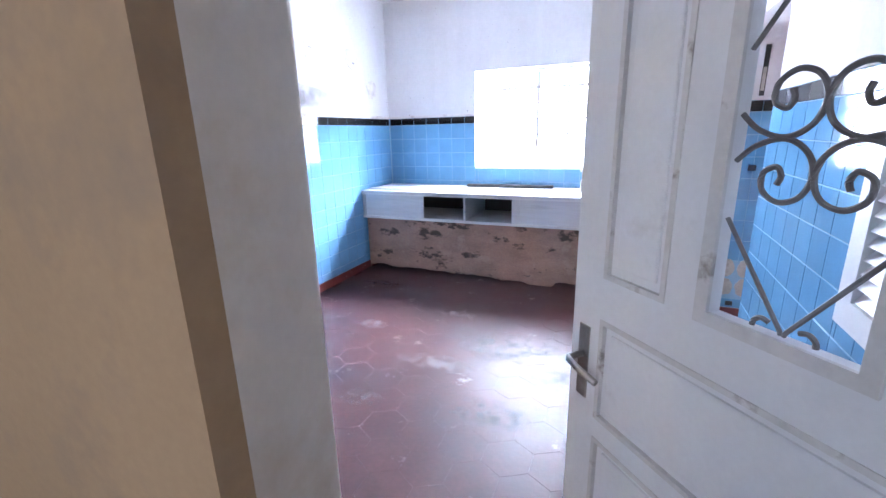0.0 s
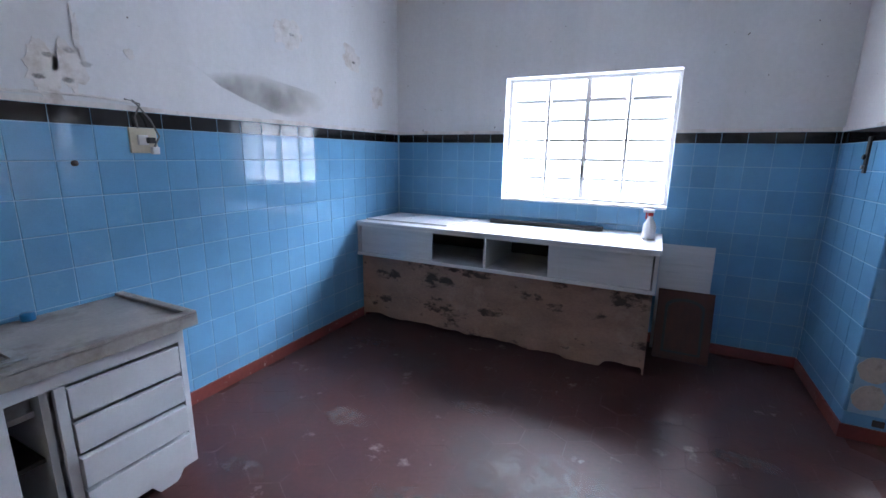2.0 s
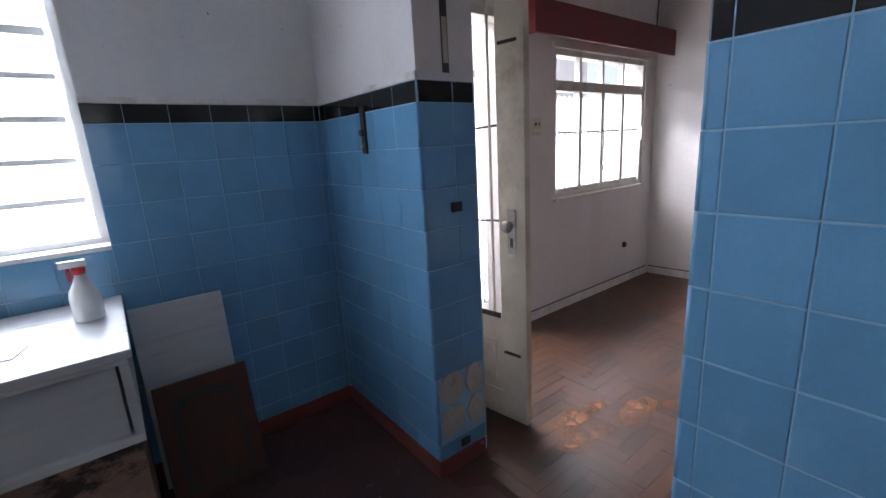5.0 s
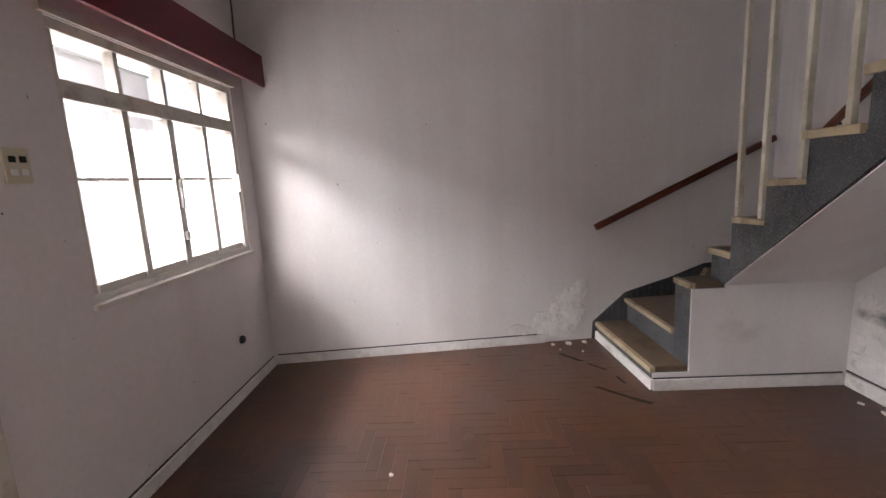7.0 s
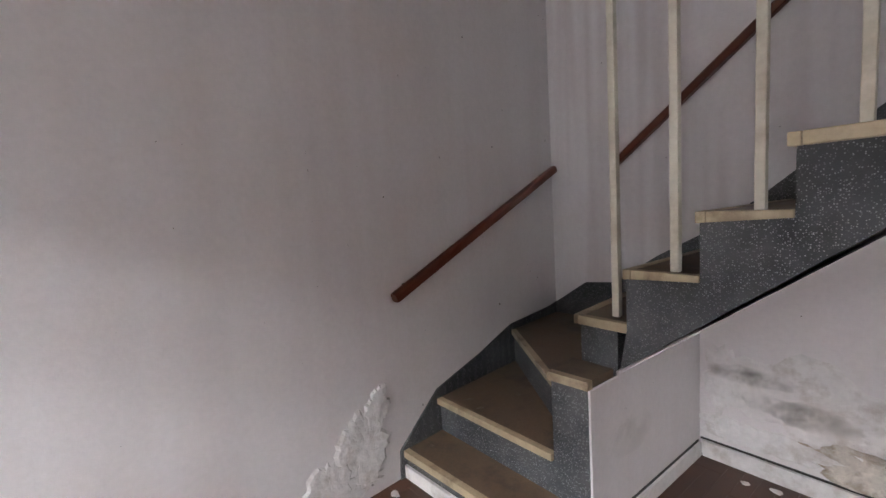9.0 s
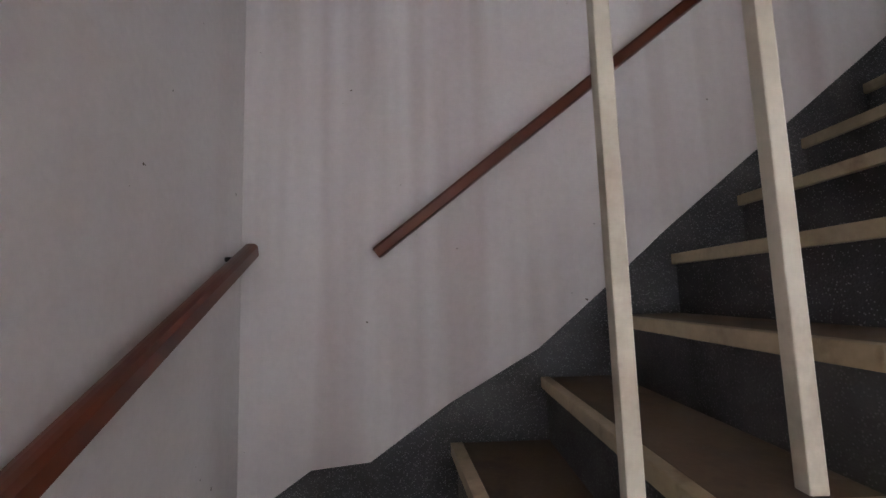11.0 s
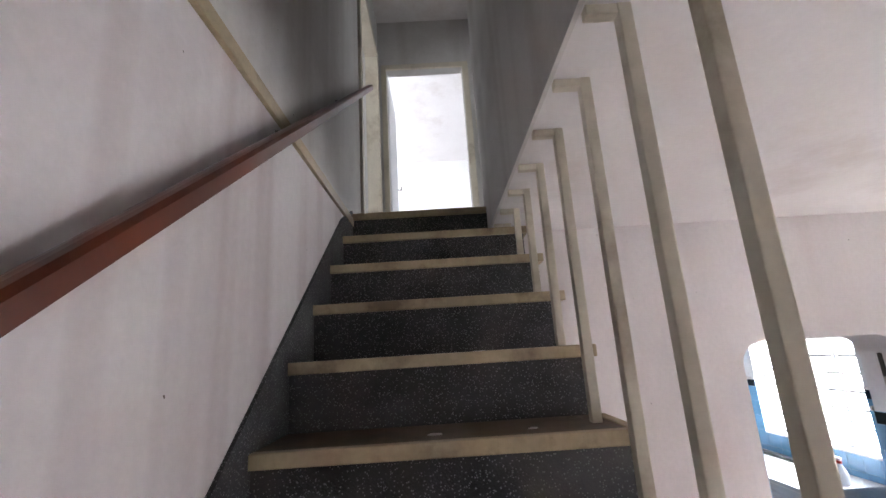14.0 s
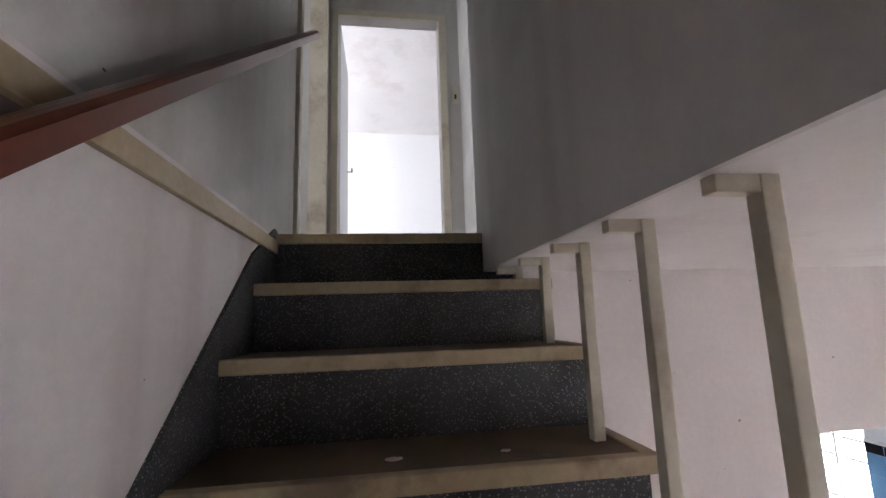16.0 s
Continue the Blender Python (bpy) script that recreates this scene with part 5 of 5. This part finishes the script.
part("box", soft_box(-0.022, 0.022, -0.012, 0, -0.018, 0.018, 0.003), M_BLACKP, sw)
sw2 = thing("pier_plug", "small dark hole plate low on the pier", "outlet", "", (2.01, OY1 - 0.008, 0.105))
part("box", soft_box(-0.022, 0.022, -0.010, 0, -0.016, 0.016, 0.003), M_BLACKP, sw2)
ch = thing("pier_channel", "open dark cable channel cut in the pier's plaster", "channel", "", (2.01, OY1 - 0.001, 1.51))
part("groove", boxes((-0.014, 0.014, -0.002, 0.0, 0, 0.30)), M_IRON, ch)
part("strip", boxes((-0.010, 0.008, -0.006, -0.0021, 0.03, 0.17)), M_MORTAR, ch)
for k, (x, y, rz) in enumerate(((1.93, 3.89, 12), (1.945, 3.81, -24), (1.90, 3.78, 40))):
    lt = thing("loose_tile", "loose white backed tile lying on the floor", "tile", "loose tiles", (x, y, 0.001 + 0.0095 * (k == 1)), rz)
    part("tile", soft_box(-0.065, 0.065, -0.065, 0.065, 0, 0.008, 0.001), M_PAPER, lt)

for k, (x, y, rx, ry) in enumerate(((0.62, 3.55, 0.26, 0.17), (0.20, 3.92, 0.10, 0.05), (1.25, 3.62, 0.16, 0.08), (1.05, 3.25, 0.20, 0.10), (0.30, 3.20, 0.22, 0.08), (-0.35, 3.55, 0.12, 0.07), (-0.75, 4.35, 0.16, 0.06), (0.05, 2.75, 0.14, 0.07), (-0.28, 2.55, 0.10, 0.08), (1.45, 4.10, 0.14, 0.05), (0.75, 2.85, 0.18, 0.10), (-0.50, 3.05, 0.10, 0.05), (1.05, 4.25, 0.08, 0.03))):
    solid("worn_clay", extrude_poly(blob(x, y, rx * 1.2, ry * 1.2, 50, 0.5, k + 120), "z", 0.0005, 0.0012), M_CLAYW, "pale scuffed wear on the red clay floor tiles", "stain")

# marks on the kitchen walls
def patch_x(name, cy, cz, ry, rz, mat, label, x=None, seed=1, depth=0.003, rough=0.35):
    x = XW if x is None else x
    return solid(name, extrude_poly(blob(cy, cz, ry, rz, 44, rough, seed), "x", x + 0.0004, x + depth), mat, label, "stain")


pts = [(3.42, 1.75), (3.60, 1.755), (3.9, 1.74), (4.15, 1.715), (4.42, 1.69), (4.44, 1.66), (4.30, 1.565), (4.15, 1.52), (3.95, 1.545), (3.75, 1.60), (3.60, 1.65), (3.48, 1.72)]
solid("soot_mark", extrude_poly(pts, "x", XW + 0.0004, XW + 0.0014), M_SOOT, "grey brown smoke stain above the tiles", "stain")
for k, (y, z, ry, rz) in enumerate(((4.10, 2.02, 0.10, 0.08), (4.70, 1.98, 0.10, 0.09), (5.02, 1.76, 0.08, 0.09), (2.86, 1.60, 0.055, 0.10), (2.95, 1.63, 0.05, 0.09), (2.98, 1.76, 0.012, 0.09), (3.17, 1.72, 0.02, 0.02), (2.55, 1.72, 0.07, 0.04))):
    patch_x("plaster_patch", y, z, ry, rz, M_PEEL, "flaking repaired spot in the white plaster", None, k + 3, 0.004, 0.55)
for k, (y, z) in enumerate(((4.12, 2.015), (4.72, 1.965), (2.84, 1.58), (2.88, 1.66), (2.93, 1.58), (2.95, 1.69), (3.0, 1.65))):
    patch_x("plaster_pit", y, z, 0.022, 0.012, M_SOOT, "small grey pit in the plaster", XW + 0.004, k + 30, 0.0012, 0.6)

# ---- living room fittings and marks ----
lsw = thing("light_switch", "ivory wall switch plate with four keys", "switch", "", (3.395, YN - 0.001, 1.365))
part("plate", soft_box(-0.042, 0.042, -0.009, 0, -0.055, 0.055, 0.003), M_PLAST, lsw)
for x in (-0.017, 0.017):
    for z in (-0.022, 0.018):
        part("key", soft_box(x - 0.010, x + 0.010, -0.014, -0.0092, z - 0.009, z + 0.011, 0.002), M_BLACKP if z > 0 else M_PLASTW, lsw)
lpl = thing("floor_outlet", "small black round outlet low on the wall", "outlet", "", (4.56, YN - 0.001, 0.345))
part("body", lathe([(0.026, 0.0), (0.026, -0.008), (0.018, -0.022), (0.001, -0.024)], 18, (0, 0, 0), "y"), M_BLACKP, lpl, "", True)
wso = thing("wall_socket", "ivory double wall socket with round holes", "socket", "", (XL + 0.001, 3.39, 1.366))
part("plate", soft_box(0, 0.010, -0.040, 0.040, -0.052, 0.052, 0.003), M_PLAST, wso)
for y in (-0.016, 0.018):
    part("hole", lathe([(0.013, 0.0102), (0.012, 0.0125), (0.009, 0.0115)], 16, (0, y, 0.0), "x"), M_BLACKP, wso)
usw = thing("upper_switch", "small ivory switch beside the upper doorway", "switch", "", (XD + 0.001, 2.56, UP + 1.33))
part("plate", soft_box(0, 0.009, -0.022, 0.022, -0.05, 0.05, 0.003), M_PLAST, usw)
part("key", soft_box(0.009, 0.014, -0.008, 0.008, -0.018, 0.018, 0.002), M_BLACKP, usw)


def crust(name, pts, place, mat, label, seed, depth=0.010):
    """Loose plaster: an uneven crust with its own relief. place(u, v, d) gives the point d in front of the wall."""
    bm = bmesh.new()
    us, vs = [p[0] for p in pts], [p[1] for p in pts]
    cu, cv = sum(us) / len(us), sum(vs) / len(vs)
    rings = []
    steps = 7
    for k in range(steps + 1):
        s = 1 - k / (steps + 0.4)
        ring = []
        for u, v in pts:
            uu, vv = cu + (u - cu) * s, cv + (v - cv) * s
            d = 0.0006 if k == 0 else depth * (0.45 + 0.55 * noise.noise((uu * 11 + seed, vv * 11, seed)) + 0.22 * noise.noise((uu * 34, vv * 34, seed)))
            ring.append(bm.verts.new(place(uu, vv, d)))
        rings.append(ring)
    n = len(pts)
    for r0, r1 in zip(rings, rings[1:]):
        for i in range(n):
            bm.faces.new((r0[i], r0[(i + 1) % n], r1[(i + 1) % n], r1[i]))
    bm.faces.new(rings[-1])
    return solid(name, bm, mat, label, "plaster")


def on_east(u, v, d):
    return (ex(u) - d, u, v)


def on_south(u, v, d):
    return (u, YU + d, v)


def on_west(u, v, d):
    return (XL + d, u, v)


for k, (u, v, ru, rv) in enumerate(((3.16, 0.24, 0.14, 0.16), (3.34, 0.15, 0.10, 0.10), (3.08, 0.38, 0.07, 0.09), (3.55, 0.11, 0.08, 0.05), (3.24, 0.08, 0.16, 0.06))):
    crust("peeling_plaster", blob(u, v, ru, rv, 46, 0.45, k + 2), on_east, M_PEEL, "blistered white plaster peeling beside the stairs", k + 1.7, 0.016)
for k, (u, v, ru, rv) in enumerate(((4.02, 0.36, 0.34, 0.17), (3.45, 0.30, 0.36, 0.18), (4.33, 0.40, 0.07, 0.15), (3.75, 0.18, 0.30, 0.09), (2.9, 0.28, 0.30, 0.15), (4.15, 0.16, 0.22, 0.06))):
    crust("damp_plaster", blob(u, v, ru, rv, 46, 0.5, k + 12), on_south, M_DAMP if k == 3 else M_PEEL, "damp brown stained plaster crumbling under the stairs", k + 9.7, 0.014)
for k, (u, v, ru, rv) in enumerate(((2.69, 1.42, 0.05, 0.12), (2.74, 1.08, 0.12, 0.13), (2.63, 1.20, 0.06, 0.09))):
    crust("peeling_plaster", blob(u, v, ru, rv, 40, 0.45, k + 22), on_west, M_PEEL, "blistered white plaster on the wall beside the stairs", k + 3.3, 0.032)
solid("yellow_stain", extrude_poly(blob(2.43, 0.33, 0.16, 0.09, 36, 0.4, 5), "x", 4.4185, 4.4196), M_YELLOW, "yellowish damp stain on the stair's white side", "stain")
for k, (x, y, s) in enumerate(((5.16, 3.06, 0.022), (5.14, 3.18, 0.028), (5.13, 3.30, 0.02), (4.99, 3.12, 0.010), (5.03, 3.27, 0.008), (3.9, 1.90, 0.025), (3.6, 1.89, 0.03), (4.1, 1.90, 0.02), (4.2, 1.93, 0.015), (3.3, 1.92, 0.02), (3.75, 4.30, 0.012), (3.05, 3.35, 0.014))):
    solid("plaster_crumb", extrude_poly(blob(x, y, s, s * 0.7, 16, 0.6, k + 40), "z", 0.0005, 0.004 + s * 0.14), M_PEEL, "crumb of fallen white plaster on the floor", "debris", "fallen plaster crumbs")
for k, (n, y, s) in enumerate(((8, 1.78, 0.035), (8, 1.86, 0.02), (8, 2.20, 0.03), (9, 2.05, 0.016), (10, 2.20, 0.018), (11, 2.02, 0.016), (7, 1.75, 0.03), (7, 2.1, 0.02), (9, 2.3, 0.012), (11, 2.25, 0.01))):
    solid("paint_flake", extrude_poly(blob(nose_x(n) - 0.10, y, s * 0.6, s, 16, 0.6, k + 60), "z", n * RISE + 0.0006, n * RISE + 0.003), M_PEEL, "white paint flake lying on a stair tread", "debris", "paint flakes on the stairs")
for k, (x, y, rx, ry) in enumerate(((2.60, 4.42, 0.11, 0.07), (2.83, 4.26, 0.13, 0.06), (2.44, 4.32, 0.07, 0.06), (2.56, 4.28, 0.05, 0.03), (3.0, 4.18, 0.05, 0.03), (2.72, 4.40, 0.06, 0.04), (2.95, 4.6, 0.05, 0.02))):
    solid("worn_patch", extrude_poly(blob(x, y, rx * 1.25, ry * 1.25, 60, 0.45, k + 80), "z", 0.0006, 0.0016), M_PARQ_RAW, "bare orange wood worn through the parquet finish", "stain")

for k, (x, y, w, h, rz) in enumerate(((4.437, 3.15, 0.12, 0.025, 46), (4.37, 3.08, 0.16, 0.03, 46), (4.30, 3.00, 0.12, 0.035, 50), (4.90, 3.23, 0.20, 0.03, 38), (4.74, 3.10, 0.14, 0.02, 40), (4.55, 3.02, 0.10, 0.02, 8))):
    solid("parquet_gap", extrude_poly([tuple(Vector((x, y)) + Matrix.Rotation(math.radians(rz), 2) @ Vector(q)) for q in ((-w / 2, -h / 2), (w * 0.42, -h * 0.4), (w / 2, h / 2), (-w * 0.4, h * 0.35))], "z", 0.0006, 0.0014), M_GAP, "dark gap where parquet pieces are lost", "gap")

for k, (u, v, ru, rv) in enumerate(((4.05, 0.33, 0.22, 0.06), (3.6, 0.26, 0.32, 0.08), (4.22, 0.44, 0.16, 0.05), (3.2, 0.34, 0.25, 0.10))):
    solid("damp_mark", extrude_poly(blob(u, v, ru, rv, 40, 0.5, k + 95), "y", YU + 0.0205, YU + 0.0212), M_BROWNST, "brown damp mark on crumbling plaster", "stain")

# ---- tiles, floor pieces ----
TILE_MESH = {}


def tile_mesh(w, h, mat):
    """A glazed tile lying in its own plane, with a rounded edge: width, height, 6 mm thick along +z."""
    key = (round(w, 3), round(h, 3), mat.name)
    if key not in TILE_MESH:
        bm = bmesh.new()
        e, t = 0.0018, 0.006
        rings = [[(-w / 2, -h / 2, 0), (w / 2, -h / 2, 0), (w / 2, h / 2, 0), (-w / 2, h / 2, 0)], [(-w / 2, -h / 2, t - 0.002), (w / 2, -h / 2, t - 0.002), (w / 2, h / 2, t - 0.002), (-w / 2, h / 2, t - 0.002)],
                 [(-w / 2 + e, -h / 2 + e, t), (w / 2 - e, -h / 2 + e, t), (w / 2 - e, h / 2 - e, t), (-w / 2 + e, h / 2 - e, t)]]
        vs = [[bm.verts.new(p) for p in r] for r in rings]
        for r0, r1 in zip(vs, vs[1:]):
            for i in range(4):
                bm.faces.new((r0[i], r0[(i + 1) % 4], r1[(i + 1) % 4], r1[i]))
        bm.faces.new(vs[-1])
        TILE_MESH[key] = mesh_of("tile", bm, mat)
    return TILE_MESH[key]


def tile_field(wall, to_world, u0, u1, seam, holes=(), bare=()):
    """Tiles on one wall face: u along the wall, v up; to_world(u, v) is the pose of a tile's centre with z out of the wall."""
    rng = random.Random(len(wall.name))
    rows = [(DADO - 0.07, DADO, M_BLACK)]
    z = DADO - 0.07
    while z - TILE > 0.07:
        rows.append((z - TILE, z, M_TILE))
        z -= TILE
    rows.append((0.0705, z, M_TILE))
    k0 = math.floor((u0 - seam) / TILE)
    us = [seam + TILE * k for k in range(k0, k0 + int((u1 - u0) / TILE) + 3)]
    for a_ in us:
        p, q = max(a_, u0), min(a_ + TILE, u1)
        if q - p < 0.012:
            continue
        for r0, r1, mat in rows:
            cells = [(p, q, r0, r1)]
            for h in holes:
                nxt = []
                for c in cells:
                    if c[1] <= h[0] + 1e-4 or c[0] >= h[1] - 1e-4 or c[3] <= h[2] + 1e-4 or c[2] >= h[3] - 1e-4:
                        nxt.append(c)
                        continue
                    if c[0] < h[0]:
                        nxt.append((c[0], h[0], c[2], c[3]))
                    if c[1] > h[1]:
                        nxt.append((h[1], c[1], c[2], c[3]))
                    m0, m1 = max(c[0], h[0]), min(c[1], h[1])
                    if c[2] < h[2]:
                        nxt.append((m0, m1, c[2], h[2]))
                    if c[3] > h[3]:
                        nxt.append((m0, m1, h[3], c[3]))
                cells = nxt
            for c in cells:
                w, h_ = c[1] - c[0] - 0.0020, c[3] - c[2] - 0.0030
                if w < 0.012 or h_ < 0.012:
                    continue
                cu, cv = (c[0] + c[1]) / 2, (c[2] + c[3]) / 2
                if any(b_[0] < cu < b_[1] and b_[2] < cv < b_[3] for b_ in bare):
                    continue
                ob = new("tile", tile_mesh(w, h_, mat))
                ob.parent = wall
                ob.matrix_world = to_world(cu, cv) @ pose(0, 0, 0, rng.uniform(-0.14, 0.14), rng.uniform(-0.14, 0.14), rng.uniform(-0.2, 0.2))


def bed(wall, *some):
    part("grout", boxes(*some), M_GROUT, wall)


w_west, w_north, w_part = bpy.data.objects["wall_west_kitchen"], bpy.data.objects["wall_north_kitchen"], bpy.data.objects["wall_partition"]
bed(w_west, (XW + 0.0004, XW + 0.0068, YK + 0.001, YN - 0.001, 0.0705, DADO))
bed(w_north, (XW + 0.0075, KWIN[0] - 0.001, YN - 0.0068, YN - 0.0004, 0.0705, DADO), (KWIN[1] + 0.001, XE - 0.0075, YN - 0.0068, YN - 0.0004, 0.0705, DADO), (KWIN[0] - 0.001, KWIN[1] + 0.001, YN - 0.0068, YN - 0.0004, 0.0705, KWIN[2] - 0.013))
bed(w_part, (XE - 0.0068, XE - 0.0004, OY1 - 0.004, YN - 0.005, 0.0705, DADO), (XE - 0.0068, XE - 0.0004, SHUT[1] + 0.031, OY0 + 0.004, 0.0705, DADO), (XE - 0.0068, XE - 0.0004, YK + 0.001, SHUT[1] + 0.031, 0.0705, SHUT[2] - 0.031), (XE, XL - 0.005, OY1 - 0.0068, OY1 - 0.0004, 0.0705, DADO), (XE, XL - 0.005, OY0 + 0.0004, OY0 + 0.0068, 0.0705, DADO))
tile_field(w_west, lambda u, v: pose(XW + 0.0025, u, v, 90, 0, 90), YK + 0.002, YN - 0.007, 2.845)
tile_field(w_north, lambda u, v: pose(u, YN - 0.0025, v, 90, 0, 0), XW + 0.009, XE - 0.009, XW + 0.02, ((KWIN[0] - 0.001, KWIN[1] + 0.001, KWIN[2] - 0.013, 3.0),))
tile_field(w_part, lambda u, v: pose(XE - 0.0025, u, v, 90, 0, -90), OY1 - 0.004, YN - 0.009, OY1 - 0.004)
tile_field(w_part, lambda u, v: pose(XE - 0.0025, u, v, 90, 0, -90), YK + 0.002, OY0 + 0.004, OY0 + 0.004 - 0.035 - TILE * 12, ((SHUT[0] - 0.032, SHUT[1] + 0.032, SHUT[2] - 0.032, 3.0),))
tile_field(w_part, lambda u, v: pose(u, OY1 - 0.0025, v, 90, 0, 0), XE - 0.001, XL - 0.012, XE - 0.001, (), ((1.88, 2.2, 0.15, 0.43),))
tile_field(w_part, lambda u, v: pose(u, OY0 + 0.0025, v, 90, 0, 180), XE - 0.001, XL - 0.012, XE + 0.03)
# bare bed where tiles are lost on the pier: round dabs of mortar
part("mortar", boxes((XE + 0.001, XL - 0.012, OY1 - 0.0058, OY1 - 0.0044, 0.154, 0.434)), M_IRON, w_part)
for cx_ in (1.955, 2.075):
    for cz_ in (0.224, 0.364):
        part("mortar_dab", extrude_poly(blob(cx_, cz_, 0.062 if cx_ < 2 else 0.044, 0.064, 30, 0.16, cx_ + cz_), "y", OY1 - 0.011, OY1 - 0.006), M_MORTAR, w_part)
# rounded glazed corner trim of pier and jamb
for yv in (OY1 - 0.0005, OY0 + 0.0005):
    for k in range(10):
        z_ = DADO - 0.07 - TILE * k
        bm = bmesh.new()
        tube(bm, [(XE - 0.0005, yv, max(0.072, z_ - TILE + 0.002)), (XE - 0.0005, yv, z_ - 0.001)], 0.0085, 10)
        part("corner_bead", bm, M_TILE, w_part, "", True)

# clay hexagons of the kitchen floor
floor_k = bpy.data.objects["floor_kitchen_bed"]
HEX = 0.20


def hexagon(bm, cx, cy, r, e, t):
    rings = []
    for rr, z in ((r, -t), (r, -0.0004), (r - e, 0.0)):
        rings.append([bm.verts.new((cx + rr * math.cos(math.pi / 6 + math.pi / 3 * k), cy + rr * math.sin(math.pi / 6 + math.pi / 3 * k), z)) for k in range(6)])
    for r0, r1 in zip(rings, rings[1:]):
        for k in range(6):
            bm.faces.new((r0[k], r0[(k + 1) % 6], r1[(k + 1) % 6], r1[k]))
    bm.faces.new(rings[-1])


bm = bmesh.new()
hexagon(bm, 0, 0, HEX / math.sqrt(3) - 0.0003, 0.0005, 0.006)
hex_me = mesh_of("floor_tile", bm, M_HEX)
rng = random.Random(4)
rest = bmesh.new()
count = 0
for j in range(-14, 42):
    for i in range(-9, 17):
        x, y = i * HEX + (HEX / 2 if j % 2 else 0), j * HEX * math.sqrt(3) / 2
        if not (XW - 0.02 < x < XL - 0.14 and -0.55 < y < YN + 0.03):
            continue
        if YK - 0.05 < y < 4.75 and count < 300:
            ob = new("floor_tile", hex_me)
            ob.parent = floor_k
            ob.matrix_world = pose(x, y, rng.uniform(-0.0003, 0.0), rng.uniform(-0.06, 0.06), rng.uniform(-0.06, 0.06), 60 * rng.randrange(6))
            count += 1
        else:
            hexagon(rest, x, y, HEX / math.sqrt(3) - 0.0003, 0.0005, 0.006)
tagged(part("floor_tiles", rest, M_HEX, floor_k), "", "", "", "stuff")

# herringbone parquet of the living room
floor_l = bpy.data.objects["floor_living_bed"]
BW, BN = 0.0625, 4


def block(bm, w, h):
    e = 0.0007
    rings = [[(-w, -h, -0.008), (w, -h, -0.008), (w, h, -0.008), (-w, h, -0.008)], [(-w, -h, -0.001), (w, -h, -0.001), (w, h, -0.001), (-w, h, -0.001)], [(-w + e, -h + e, 0), (w - e, -h + e, 0), (w - e, h - e, 0), (-w + e, h - e, 0)]]
    vs = [[bm.verts.new(p) for p in r] for r in rings]
    for r0, r1 in zip(vs, vs[1:]):
        for i in range(4):
            bm.faces.new((r0[i], r0[(i + 1) % 4], r1[(i + 1) % 4], r1[i]))
    bm.faces.new(vs[-1])
    return bm


blk = mesh_of("parquet_block", block(bmesh.new(), BN * BW / 2 - 0.00025, BW / 2 - 0.00025), M_PARQ)
rest = bmesh.new()
count = 0
X0 = XL - 0.10
for i in range(-6, 58):
    for j in range(-6, 68):
        d_ = (i - j) % (2 * BN)
        if d_ == 0:
            x, y, turn = X0 + (i + BN / 2) * BW, YS + (j + 0.5) * BW, 0
        elif d_ == 2 * BN - 1:
            x, y, turn = X0 + (i + 0.5) * BW, YS + (j + BN / 2) * BW, 90
        else:
            continue
        if not (X0 + 0.02 < x < XR + 0.05 and YS - 0.05 < y < YN + 0.05):
            continue
        m = pose(x, y, rng.uniform(-0.0009, 0.0), rng.uniform(-0.25, 0.25), rng.uniform(-0.25, 0.25), turn)
        if 2.15 < x < 4.05 and 3.15 < y < 5.2 and count < 300:
            ob = new("parquet_block", blk)
            ob.parent = floor_l
            ob.matrix_world = m
            count += 1
        else:
            tmp = bmesh.new()
            block(tmp, BN * BW / 2 - 0.00025, BW / 2 - 0.00025)
            tmp.transform(m)
            me = bpy.data.meshes.new("tmp")
            tmp.to_mesh(me)
            tmp.free()
            rest.from_mesh(me)
            bpy.data.meshes.remove(me)
tagged(part("parquet", rest, M_PARQ, floor_l), "", "", "", "stuff")
